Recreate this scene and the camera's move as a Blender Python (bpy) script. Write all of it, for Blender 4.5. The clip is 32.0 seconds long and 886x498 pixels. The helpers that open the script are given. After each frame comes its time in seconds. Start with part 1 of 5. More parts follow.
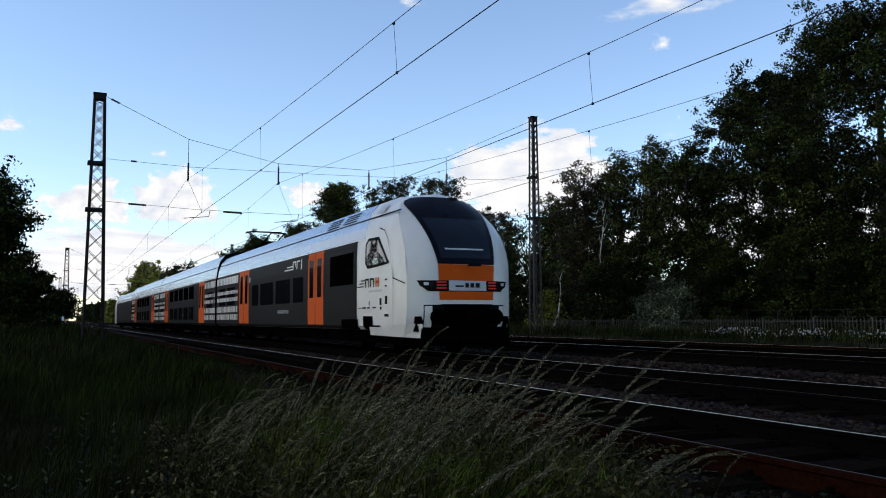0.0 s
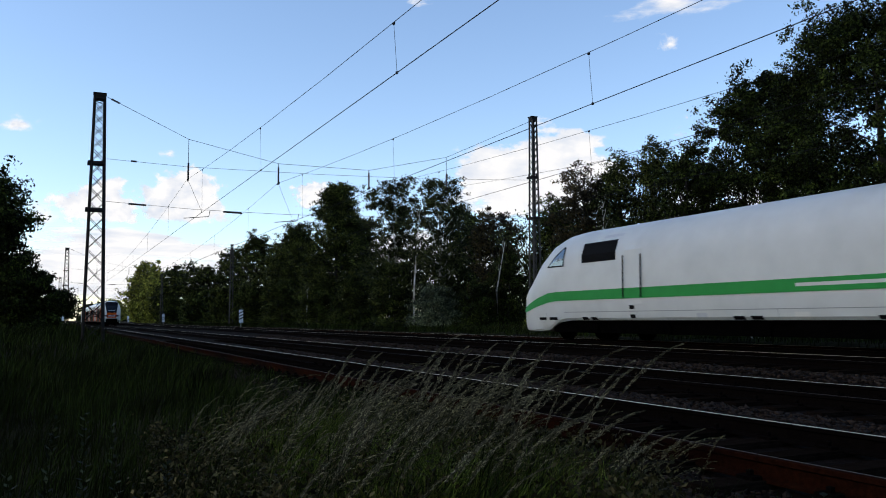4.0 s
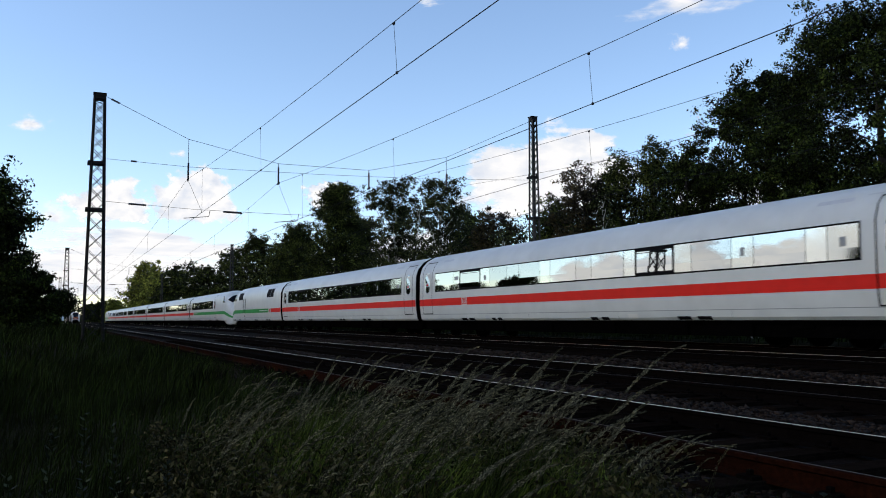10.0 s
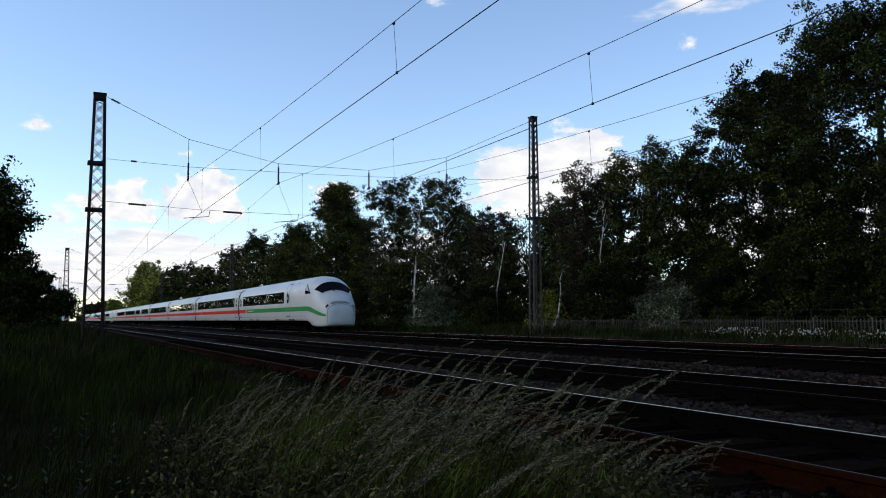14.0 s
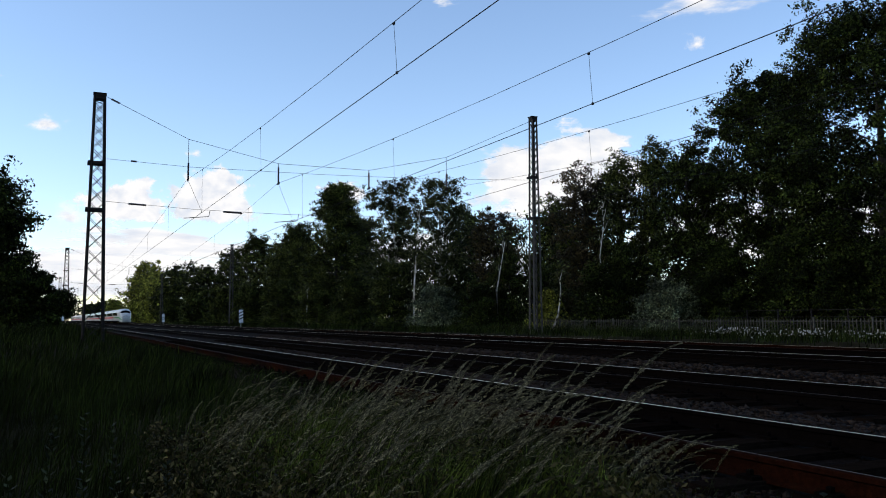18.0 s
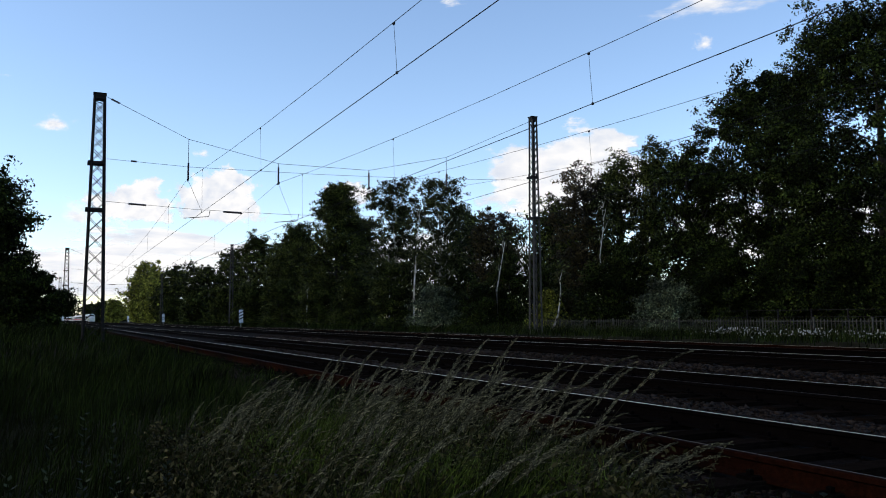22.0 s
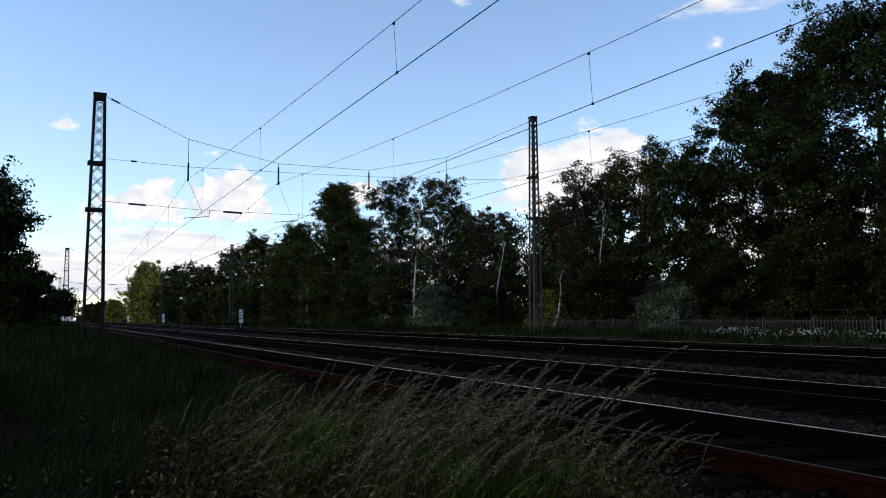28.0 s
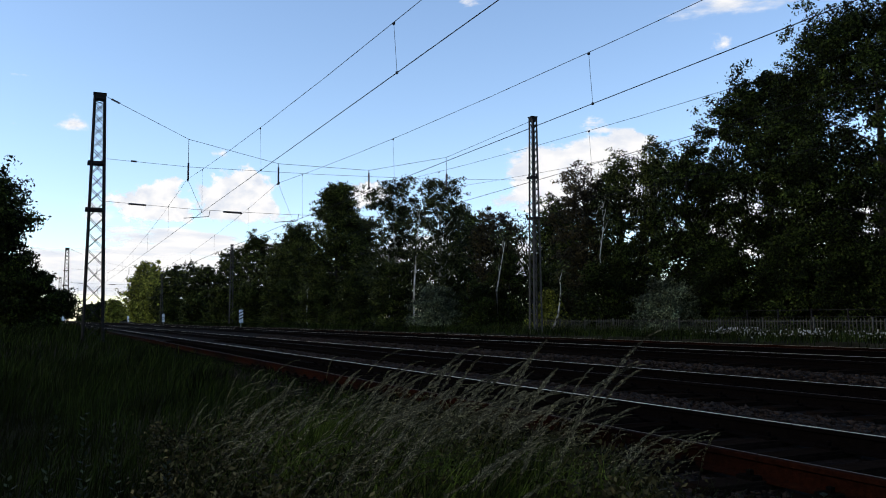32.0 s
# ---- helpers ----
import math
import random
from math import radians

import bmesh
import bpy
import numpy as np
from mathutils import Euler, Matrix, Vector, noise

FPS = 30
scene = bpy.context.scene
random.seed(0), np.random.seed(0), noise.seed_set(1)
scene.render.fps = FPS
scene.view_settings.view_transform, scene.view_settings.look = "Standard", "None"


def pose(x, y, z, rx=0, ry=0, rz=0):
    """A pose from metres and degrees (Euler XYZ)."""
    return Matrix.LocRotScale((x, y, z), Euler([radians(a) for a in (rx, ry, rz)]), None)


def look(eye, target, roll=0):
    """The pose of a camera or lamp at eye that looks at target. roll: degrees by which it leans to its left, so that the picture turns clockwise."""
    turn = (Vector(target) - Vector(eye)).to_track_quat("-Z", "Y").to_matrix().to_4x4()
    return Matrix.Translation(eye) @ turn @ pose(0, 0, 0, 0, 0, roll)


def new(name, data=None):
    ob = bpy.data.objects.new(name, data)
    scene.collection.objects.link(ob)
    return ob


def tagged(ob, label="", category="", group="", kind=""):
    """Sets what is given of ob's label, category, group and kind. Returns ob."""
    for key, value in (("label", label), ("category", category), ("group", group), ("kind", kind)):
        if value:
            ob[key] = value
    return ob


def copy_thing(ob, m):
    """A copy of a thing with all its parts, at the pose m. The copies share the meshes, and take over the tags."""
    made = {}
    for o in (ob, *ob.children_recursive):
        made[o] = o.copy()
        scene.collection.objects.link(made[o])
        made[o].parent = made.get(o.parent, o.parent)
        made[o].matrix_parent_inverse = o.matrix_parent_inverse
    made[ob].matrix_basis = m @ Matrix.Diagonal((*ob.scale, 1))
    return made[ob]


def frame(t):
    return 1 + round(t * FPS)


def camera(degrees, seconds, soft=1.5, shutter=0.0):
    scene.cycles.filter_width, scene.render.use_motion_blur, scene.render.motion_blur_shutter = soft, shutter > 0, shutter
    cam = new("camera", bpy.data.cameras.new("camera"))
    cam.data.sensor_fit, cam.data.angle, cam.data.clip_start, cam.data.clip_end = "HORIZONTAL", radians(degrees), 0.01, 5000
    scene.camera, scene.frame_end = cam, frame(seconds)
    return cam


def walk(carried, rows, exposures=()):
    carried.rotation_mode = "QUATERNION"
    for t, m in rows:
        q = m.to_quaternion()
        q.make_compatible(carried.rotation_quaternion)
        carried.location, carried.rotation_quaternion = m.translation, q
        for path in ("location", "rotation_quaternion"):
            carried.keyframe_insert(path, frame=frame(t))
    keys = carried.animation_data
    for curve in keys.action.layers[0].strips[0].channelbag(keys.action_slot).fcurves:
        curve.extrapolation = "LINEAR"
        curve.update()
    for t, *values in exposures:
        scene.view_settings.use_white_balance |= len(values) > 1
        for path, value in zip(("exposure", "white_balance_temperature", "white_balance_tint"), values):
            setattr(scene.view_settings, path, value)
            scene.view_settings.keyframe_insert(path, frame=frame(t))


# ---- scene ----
# Tracks run along x (away from the eye is -x), y grows across the tracks, z = 0 is the top of the near rails.
EYE = Vector((0.0, 0.0, 0.918))
AIM = EYE + 10 * Vector((-0.90131, 0.42489, 0.08436))
cam = camera(56.48, 32.0, soft=1.0, shutter=0.06)
walk(cam, [(0.0, look(EYE, AIM, -0.29)), (32.0, look(EYE, AIM, -0.29))], [(0.0, 0.0, 6480, 12), (32.0, 0.0, 6480, 12)])

# ---- light: evening sky, low sun on the near side of the line ----
SUN_EL, SUN_DX, SUN_DY = 32.0, -0.22, -0.9755
world = bpy.data.worlds.new("evening_sky")
scene.world = world
world.use_nodes = True
_wn = world.node_tree.nodes
_sky = _wn.new("ShaderNodeTexSky")
_sky.sky_type, _sky.sun_disc = "NISHITA", False
_sky.sun_elevation, _sky.sun_rotation = radians(SUN_EL), math.atan2(SUN_DX, SUN_DY)
_sky.air_density, _sky.dust_density, _sky.ozone_density = 1.0, 0.25, 2.2
world.node_tree.links.new(_sky.outputs[0], _wn["Background"].inputs["Color"])
_wn["Background"].inputs["Strength"].default_value = 0.222
sun = new("sun", bpy.data.lights.new("sun", "SUN"))
sun.data.energy, sun.data.angle, sun.data.color = 0.62, radians(12), (1.0, 0.76, 0.46)
_c = math.cos(radians(SUN_EL))
sun.matrix_world = look((0, 0, 0), (-SUN_DX * _c, -SUN_DY * _c, -math.sin(radians(SUN_EL))))

# ---- materials ----
def material(name, base, rough=0.6, metal=0.0, var=0.0, grain=20.0, bump=0.0, spots=None, spot_scale=3.0, spot_amount=0.5,
             island=0.0, per_object=0.0, spec=0.5, coat=0.0):
    """A surface with fine grain, larger stains and relief."""
    m = bpy.data.materials.new(name)
    m.use_nodes = True
    nt = m.node_tree
    n, l = nt.nodes, nt.links
    b = n["Principled BSDF"]
    b.inputs["Roughness"].default_value, b.inputs["Metallic"].default_value = rough, metal
    b.inputs["Specular IOR Level"].default_value, b.inputs["Coat Weight"].default_value = spec, coat
    b.inputs["Coat Roughness"].default_value = 0.08
    co = n.new("ShaderNodeTexCoord").outputs["Object"]
    last = n.new("ShaderNodeRGB").outputs[0]
    last.default_value = (*base, 1)
    def mixed(kind, fac, a, c):
        x = n.new("ShaderNodeMix")
        x.data_type, x.blend_type = "RGBA", kind
        for i, v in ((0, fac), (6, a), (7, c)):
            if hasattr(v, "is_linked"):
                l.new(v, x.inputs[i])
            else:
                x.inputs[i].default_value = v
        return x.outputs[2]
    def tex(scale, detail=4.0):
        t = n.new("ShaderNodeTexNoise")
        t.inputs["Scale"].default_value, t.inputs["Detail"].default_value = scale, detail
        l.new(co, t.inputs["Vector"])
        return t.outputs[0]
    def ramp(v, a, c, lo=0.0, hi=1.0):
        r = n.new("ShaderNodeMapRange")
        r.inputs[1].default_value, r.inputs[2].default_value, r.inputs[3].default_value, r.inputs[4].default_value = a, c, lo, hi
        l.new(v, r.inputs[0])
        return r.outputs[0]
    if spots:
        last = mixed("MIX", ramp(tex(spot_scale), 0.45, 0.7, 0.0, spot_amount), last, (*spots, 1))
    if var:
        g = ramp(tex(grain, 6.0), 0.3, 0.7, 1 - var, 1 + var)
        last = mixed("MULTIPLY", 1.0, last, g)
    if island or per_object:
        src = n.new("ShaderNodeNewGeometry").outputs["Random Per Island"] if island else n.new("ShaderNodeObjectInfo").outputs["Random"]
        k = island or per_object
        last = mixed("MULTIPLY", 1.0, last, ramp(src, 0, 1, 1 - k, 1 + k))
    l.new(last, b.inputs["Base Color"])
    if bump:
        t = n.new("ShaderNodeBump")
        t.inputs["Strength"].default_value, t.inputs["Distance"].default_value = bump, 0.02
        l.new(tex(grain * 2, 5.0), t.inputs["Height"])
        l.new(t.outputs[0], b.inputs["Normal"])
    return m


def leaf_material(name, a, c, shine=0.12, patches=0.55):
    """Leaves that let some light through, each a little different."""
    m = bpy.data.materials.new(name)
    m.use_nodes = True
    n, l = m.node_tree.nodes, m.node_tree.links
    b = n["Principled BSDF"]
    b.inputs["Roughness"].default_value = 0.55
    b.inputs["Specular IOR Level"].default_value = shine
    r = n.new("ShaderNodeNewGeometry").outputs["Random Per Island"]
    x = n.new("ShaderNodeMix")
    x.data_type = "RGBA"
    # The power keeps most leaves dark; a random few bright ones act as highlights.
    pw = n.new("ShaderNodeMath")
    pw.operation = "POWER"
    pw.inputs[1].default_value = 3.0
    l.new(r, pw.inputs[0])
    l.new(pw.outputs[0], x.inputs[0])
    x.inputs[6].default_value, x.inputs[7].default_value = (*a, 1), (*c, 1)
    # Noise puts lit and dark masses of foliage into the leaf colour.
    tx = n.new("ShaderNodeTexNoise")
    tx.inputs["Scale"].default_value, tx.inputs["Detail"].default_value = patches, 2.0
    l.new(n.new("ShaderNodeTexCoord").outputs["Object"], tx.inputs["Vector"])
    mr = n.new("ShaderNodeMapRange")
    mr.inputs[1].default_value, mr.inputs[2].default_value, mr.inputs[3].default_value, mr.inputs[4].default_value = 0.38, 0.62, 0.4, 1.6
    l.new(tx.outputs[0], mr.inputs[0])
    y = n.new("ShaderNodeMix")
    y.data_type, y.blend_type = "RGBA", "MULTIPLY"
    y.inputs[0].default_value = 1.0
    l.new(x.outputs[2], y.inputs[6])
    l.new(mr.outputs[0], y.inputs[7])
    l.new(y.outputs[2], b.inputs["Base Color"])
    t = n.new("ShaderNodeBsdfTranslucent")
    l.new(y.outputs[2], t.inputs["Color"])
    s = n.new("ShaderNodeMixShader")
    s.inputs[0].default_value = 0.22
    l.new(b.outputs[0], s.inputs[1])
    l.new(t.outputs[0], s.inputs[2])
    l.new(s.outputs[0], n["Material Output"].inputs["Surface"])
    return m


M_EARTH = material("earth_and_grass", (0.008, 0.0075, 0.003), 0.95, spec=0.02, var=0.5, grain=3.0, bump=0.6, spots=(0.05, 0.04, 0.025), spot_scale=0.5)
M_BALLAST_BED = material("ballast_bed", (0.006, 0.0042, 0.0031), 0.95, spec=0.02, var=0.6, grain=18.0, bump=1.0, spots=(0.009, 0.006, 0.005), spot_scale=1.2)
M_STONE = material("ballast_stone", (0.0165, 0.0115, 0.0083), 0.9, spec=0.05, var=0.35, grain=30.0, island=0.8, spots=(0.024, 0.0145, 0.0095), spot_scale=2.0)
M_RAIL_TOP = material("polished_rail", (0.95, 0.74, 0.5), 0.4, 1.0, var=0.1, grain=40)
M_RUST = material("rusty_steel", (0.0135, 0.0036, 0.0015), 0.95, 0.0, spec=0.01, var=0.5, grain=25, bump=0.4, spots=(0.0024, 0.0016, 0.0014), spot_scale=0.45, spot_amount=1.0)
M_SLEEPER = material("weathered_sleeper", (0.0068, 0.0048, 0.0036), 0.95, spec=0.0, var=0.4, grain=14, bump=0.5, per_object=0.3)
M_MAST = material("mast_grey_green_steel", (0.012, 0.012, 0.012), 0.8, 0.0, spec=0.1, var=0.3, grain=9, spots=(0.025, 0.014, 0.01), spot_scale=3.0, spot_amount=0.4)
M_WIRE = material("dark_copper_wire", (0.012, 0.012, 0.012), 0.8, 0.0, spec=0.05)
M_INSUL = material("brown_insulator", (0.035, 0.02, 0.015), 0.3)
M_CONCRETE = material("old_concrete", (0.05, 0.047, 0.042), 0.9, var=0.25, grain=12, bump=0.3)
M_BARK = material("dark_bark", (0.02, 0.016, 0.013), 0.95, var=0.5, grain=8, bump=0.8)
M_BIRCH = material("birch_bark", (0.4, 0.385, 0.34), 0.8, var=0.2, grain=6, spots=(0.04, 0.035, 0.03), spot_scale=3.5, spot_amount=1.0)
# Oak leaves; the dark tone also stands for shade on bushes and undergrowth.
L_OAK_SHADE = leaf_material("oak_and_shade_leaves", (0.0045, 0.0066, 0.0016), (0.062, 0.085, 0.016), 0.05)
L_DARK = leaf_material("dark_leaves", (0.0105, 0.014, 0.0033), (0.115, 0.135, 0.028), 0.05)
L_BIRCH = leaf_material("birch_leaves", (0.012, 0.0155, 0.0057), (0.1, 0.114, 0.038), 0.05)
L_BROWN = leaf_material("reddish_leaves", (0.014, 0.0115, 0.005), (0.085, 0.066, 0.024))
# Sunlight on far trees is put into this brighter leaf colour.
L_SUNLIT = leaf_material("sunlit_look_leaves", (0.075, 0.085, 0.012), (0.48, 0.48, 0.07))
L_SILVER = leaf_material("silvery_leaves", (0.026, 0.035, 0.018), (0.23, 0.26, 0.14))
M_RAILSIDE = material("dark_brown_rail", (0.0028, 0.002, 0.0017), 0.95, spec=0.01, var=0.4, grain=25, bump=0.4)
# Light on the legs of the far-side masts, put into a paler grey.
M_MAST_LEG_LIT = material("lit_tone_mast_leg", (0.05, 0.047, 0.042), 0.7, spec=0.2, var=0.3, grain=9)
M_MAST_PALE = material("galvanised_mast_steel", (0.012, 0.011, 0.010), 0.75, spec=0.2, var=0.3, grain=9)
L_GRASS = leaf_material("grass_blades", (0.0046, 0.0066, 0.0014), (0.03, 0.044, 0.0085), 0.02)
L_PLUME = leaf_material("pale_seed_plumes", (0.03, 0.0275, 0.0165), (0.28, 0.25, 0.15), 0.03, 5.0)
L_GRASS_BRIGHT = leaf_material("bright_grass_blades", (0.02, 0.029, 0.0042), (0.14, 0.185, 0.028), 0.03, 3.0)
L_WEED = leaf_material("weed_leaves", (0.0115, 0.0105, 0.0035), (0.1, 0.083, 0.034), 0.03, 2.5)
L_VERGE = leaf_material("verge_grass_blades", (0.008, 0.011, 0.003), (0.05, 0.06, 0.018), 0.02, 2.0)
L_HERB = leaf_material("herb_leaves", (0.008, 0.011, 0.005), (0.06, 0.072, 0.035), 0.03)
L_STRAW = leaf_material("straw_seed_heads", (0.03, 0.028, 0.0145), (0.31, 0.275, 0.148), 0.03, 5.0)
M_WHITE = material("white_train_paint", (0.55, 0.54, 0.495), 0.32, var=0.05, grain=1.5, spots=(0.45, 0.445, 0.41), spot_scale=0.8, spot_amount=0.5, coat=0.15)
M_ICE = material("light_grey_train_paint", (0.475, 0.485, 0.46), 0.38, var=0.05, grain=1.5, spots=(0.385, 0.395, 0.375), spot_scale=0.8, spot_amount=0.5, coat=0.08)
M_RED = material("traffic_red_paint", (0.56, 0.016, 0.009), 0.55, spec=0.12, var=0.06, grain=3)
M_GREEN = material("green_stripe_paint", (0.022, 0.22, 0.045), 0.55, spec=0.12, var=0.06, grain=3)
M_ANTHRACITE = material("anthracite_train_paint", (0.0125, 0.0118, 0.0115), 0.5, spec=0.02, var=0.1, grain=2)
M_SILVER = material("silver_roof_paint", (0.4, 0.45, 0.52), 0.24, 0.6, var=0.06, grain=2)
M_ORANGE = material("orange_door_paint", (0.5, 0.075, 0.004), 0.6, spec=0.08, var=0.06, grain=3)
M_BLACK = material("black_rubber", (0.004, 0.004, 0.0045), 0.7, spec=0.04, var=0.2, grain=10)
# Black train parts; the shade beneath the cars is put into this colour too.
M_UNDER = material("black_parts_and_shade", (0.0013, 0.0012, 0.0012), 0.95, spec=0.0, var=0.4, grain=6)
M_GLASS = material("coated_train_glass", (0.54, 0.55, 0.53), 0.02, 1.0, per_object=0.2)
M_DARKGLASS = material("dark_tinted_glass", (0.003, 0.004, 0.006), 0.06, spec=0.05)
M_SIDEGLASS = material("black_side_window", (0.0035, 0.004, 0.005), 0.12, spec=0.008, var=0.2, grain=2)
M_HALFGLASS = material("half_coated_glass", (0.2, 0.21, 0.22), 0.03, 1.0)
M_PALEGLASS = material("pale_coated_glass", (0.68, 0.69, 0.64), 0.06, 1.0, per_object=0.15)
M_MASK = material("glossy_navy_mask", (0.004, 0.0043, 0.0075), 0.25, spec=0.05, var=0.1, grain=3)
M_SCREEN = material("tinted_windscreen", (0.0075, 0.0105, 0.016), 0.08, spec=0.16, var=0.25, grain=1.2)
M_STICKER = material("grey_sticker", (0.22, 0.23, 0.23), 0.5)
M_GREY = material("light_grey_paint", (0.4, 0.41, 0.42), 0.5, var=0.08, grain=5)

# ---- mesh helpers ----
class Mb:
    """Vertices and faces gathered for one part."""
    def __init__(self):
        self.v, self.f = [], []

    def add(self, vs, fs):
        o = len(self.v)
        self.v += [tuple(p) for p in vs]
        self.f += [tuple(i + o for i in f) for f in fs]
        return self

    def box(self, c, s, rot=None, taper=1.0):
        """A box with its centre, size and, if wanted, a turn; taper narrows its top."""
        vs = []
        for z in (-0.5, 0.5):
            k = taper if z > 0 else 1.0
            for x, y in ((-0.5, -0.5), (0.5, -0.5), (0.5, 0.5), (-0.5, 0.5)):
                p = Vector((x * s[0] * k, y * s[1] * k, z * s[2]))
                vs.append((rot @ p if rot else p) + Vector(c))
        return self.add(vs, [(3, 2, 1, 0), (4, 5, 6, 7), (0, 1, 5, 4), (1, 2, 6, 5), (2, 3, 7, 6), (3, 0, 4, 7)])

    def bar(self, a, b, w, h=None):
        """A square bar from a to b."""
        a, b = Vector(a), Vector(b)
        d = b - a
        q = d.to_track_quat("Z", "Y").to_matrix()
        return self.box((a + b) / 2, (w, h or w, d.length), q)

    def tube(self, pts, radii, n=6, caps=True):
        """A round tube through points."""
        pts = [Vector(p) for p in pts]
        if not hasattr(radii, "__len__"):
            radii = [radii] * len(pts)
        vs, fs = [], []
        for i, p in enumerate(pts):
            d = (pts[min(i + 1, len(pts) - 1)] - pts[max(i - 1, 0)]).normalized()
            q = d.to_track_quat("Z", "Y").to_matrix()
            for k in range(n):
                a = 2 * math.pi * k / n
                vs.append(p + q @ Vector((math.cos(a) * radii[i], math.sin(a) * radii[i], 0)))
        for i in range(len(pts) - 1):
            for k in range(n):
                a, b = i * n + k, i * n + (k + 1) % n
                fs.append((a, b, b + n, a + n))
        if caps:
            fs.append(tuple(range(n - 1, -1, -1)))
            fs.append(tuple((len(pts) - 1) * n + k for k in range(n)))
        return self.add(vs, fs)

    def lathe(self, c, prof, axis="z", n=12):
        """A turned body: rows of (radius, height along the axis)."""
        vs, fs = [], []
        for r, h in prof:
            for k in range(n):
                a = 2 * math.pi * k / n
                p = {"z": (r * math.cos(a), r * math.sin(a), h), "y": (r * math.cos(a), h, r * math.sin(a)), "x": (h, r * math.cos(a), r * math.sin(a))}[axis]
                vs.append(Vector(p) + Vector(c))
        for i in range(len(prof) - 1):
            for k in range(n):
                a, b = i * n + k, i * n + (k + 1) % n
                fs.append((a, b, b + n, a + n))
        fs += [tuple(range(n)), tuple((len(prof) - 1) * n + k for k in range(n))]
        return self.add(vs, fs)

    def mesh(self, name, mat, smooth=False):
        me = bpy.data.meshes.new(name)
        me.from_pydata(self.v, [], self.f)
        bm = bmesh.new()
        bm.from_mesh(me)
        bmesh.ops.recalc_face_normals(bm, faces=bm.faces)
        bm.to_mesh(me)
        bm.free()
        if smooth:
            me.polygons.foreach_set("use_smooth", [True] * len(me.polygons))
            me.set_sharp_from_angle(angle=radians(35))
        me.materials.append(mat)
        return me


def part(name, mb, mat, parent=None, label="", smooth=False, at=None):
    """One mesh object, under its thing where one is given."""
    ob = new(name, mb if isinstance(mb, bpy.types.Mesh) else mb.mesh(name, mat, smooth))
    ob.parent = parent
    if at is not None:
        ob.matrix_basis = at
    return tagged(ob, label)


def thing(name, at, label, category, group="", kind=""):
    ob = new(name)
    ob.empty_display_size = 0.2
    ob.matrix_basis = at
    return tagged(ob, label, category, group, kind)


def card_mesh(name, verts, mat, per=4):
    """Many separate small faces of 'per' corners each, from an array."""
    v = np.asarray(verts, dtype=np.float32).reshape(-1, 3)
    nf = len(v) // per
    me = bpy.data.meshes.new(name)
    me.vertices.add(len(v))
    me.vertices.foreach_set("co", v.ravel())
    me.loops.add(len(v))
    me.loops.foreach_set("vertex_index", np.arange(len(v), dtype=np.int32))
    me.polygons.add(nf)
    me.polygons.foreach_set("loop_start", np.arange(0, len(v), per, dtype=np.int32))
    me.update(calc_edges=True)
    me.materials.append(mat)
    return me


def line_y(x):
    """How far the tracks have bent towards the near side at x."""
    return -1.3e-5 * min(0.0, x + 30) ** 2


TRACKS = ((5.04, 0.0), (9.0, 0.0), (13.39, 0.146), (17.44, 0.146))

# ---- ground and line ----
def ground_z(x, y):
    if y < 3.4:
        near = -0.55 if x > -14 else min(0.0, -0.55 + (-14 - x) * 0.02)
        return near + (-0.3 - near) * max(0.0, min(1.0, (y - 0.8) / 2.4))
    if y < 19.6:
        return -0.3
    return min(0.12, -0.3 + (y - 19.6) * 0.5)


def sheet(name, xs, ys, z, mat):
    mb = Mb()
    mb.v = [(x, y, z(x, y)) for x in xs for y in ys]
    n = len(ys)
    mb.f = [(i * n + j, (i + 1) * n + j, (i + 1) * n + j + 1, i * n + j + 1) for i in range(len(xs) - 1) for j in range(n - 1)]
    return part(name, mb, mat, smooth=True)


def bumpy(x, y):
    far = max(abs(x), abs(y)) > 200
    return ground_z(x, y) + (0 if far else 0.09 * noise.noise((x * 0.5, y * 0.5, 0)) + 0.03 * noise.noise((x * 2, y * 2, 3)))


_xs = [-3000, -1500, -900, -600, -400, -300, -220, -160] + [-130 + 5 * i for i in range(18)] + [-40 + i * 0.8 for i in range(76)] + [25, 35, 60, 120, 300, 900, 3000]
_ys = [-3000, -900, -300, -120, -60, -40, -30, -22] + [-16 + i * 0.8 for i in range(24)] + [3.4, 19.6, 20.0, 20.5, 21.2, 22, 23, 25, 28, 32, 40, 60, 120, 300, 900, 3000]
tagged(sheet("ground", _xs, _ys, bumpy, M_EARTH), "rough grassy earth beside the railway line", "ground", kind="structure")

LINE_XS = [-760, -620, -500, -400, -330, -270, -220, -180, -150, -125, -100, -80, -65, -50, -40, -30, -20, -10, 0, 12, 30]
_prof = [(2.75, -0.33), (3.3, -0.2), (11.0, -0.19), (11.4, -0.06), (19.1, -0.05), (19.9, -0.28)]
mb = Mb()
mb.v = [(x, y + line_y(x), z) for x in LINE_XS for y, z in _prof]
mb.f = [(i * 6 + j, (i + 1) * 6 + j, (i + 1) * 6 + j + 1, i * 6 + j + 1) for i in range(len(LINE_XS) - 1) for j in range(5)]
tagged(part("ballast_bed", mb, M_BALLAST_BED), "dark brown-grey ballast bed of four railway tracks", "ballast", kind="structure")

_rail = [(-0.062, -0.16), (0.062, -0.16), (0.062, -0.148), (0.012, -0.125), (0.012, -0.045), (0.034, -0.034), (0.034, -0.004), (0.026, 0.0),
         (-0.026, 0.0), (-0.034, -0.004), (-0.034, -0.034), (-0.012, -0.045), (-0.012, -0.125), (-0.062, -0.148)]


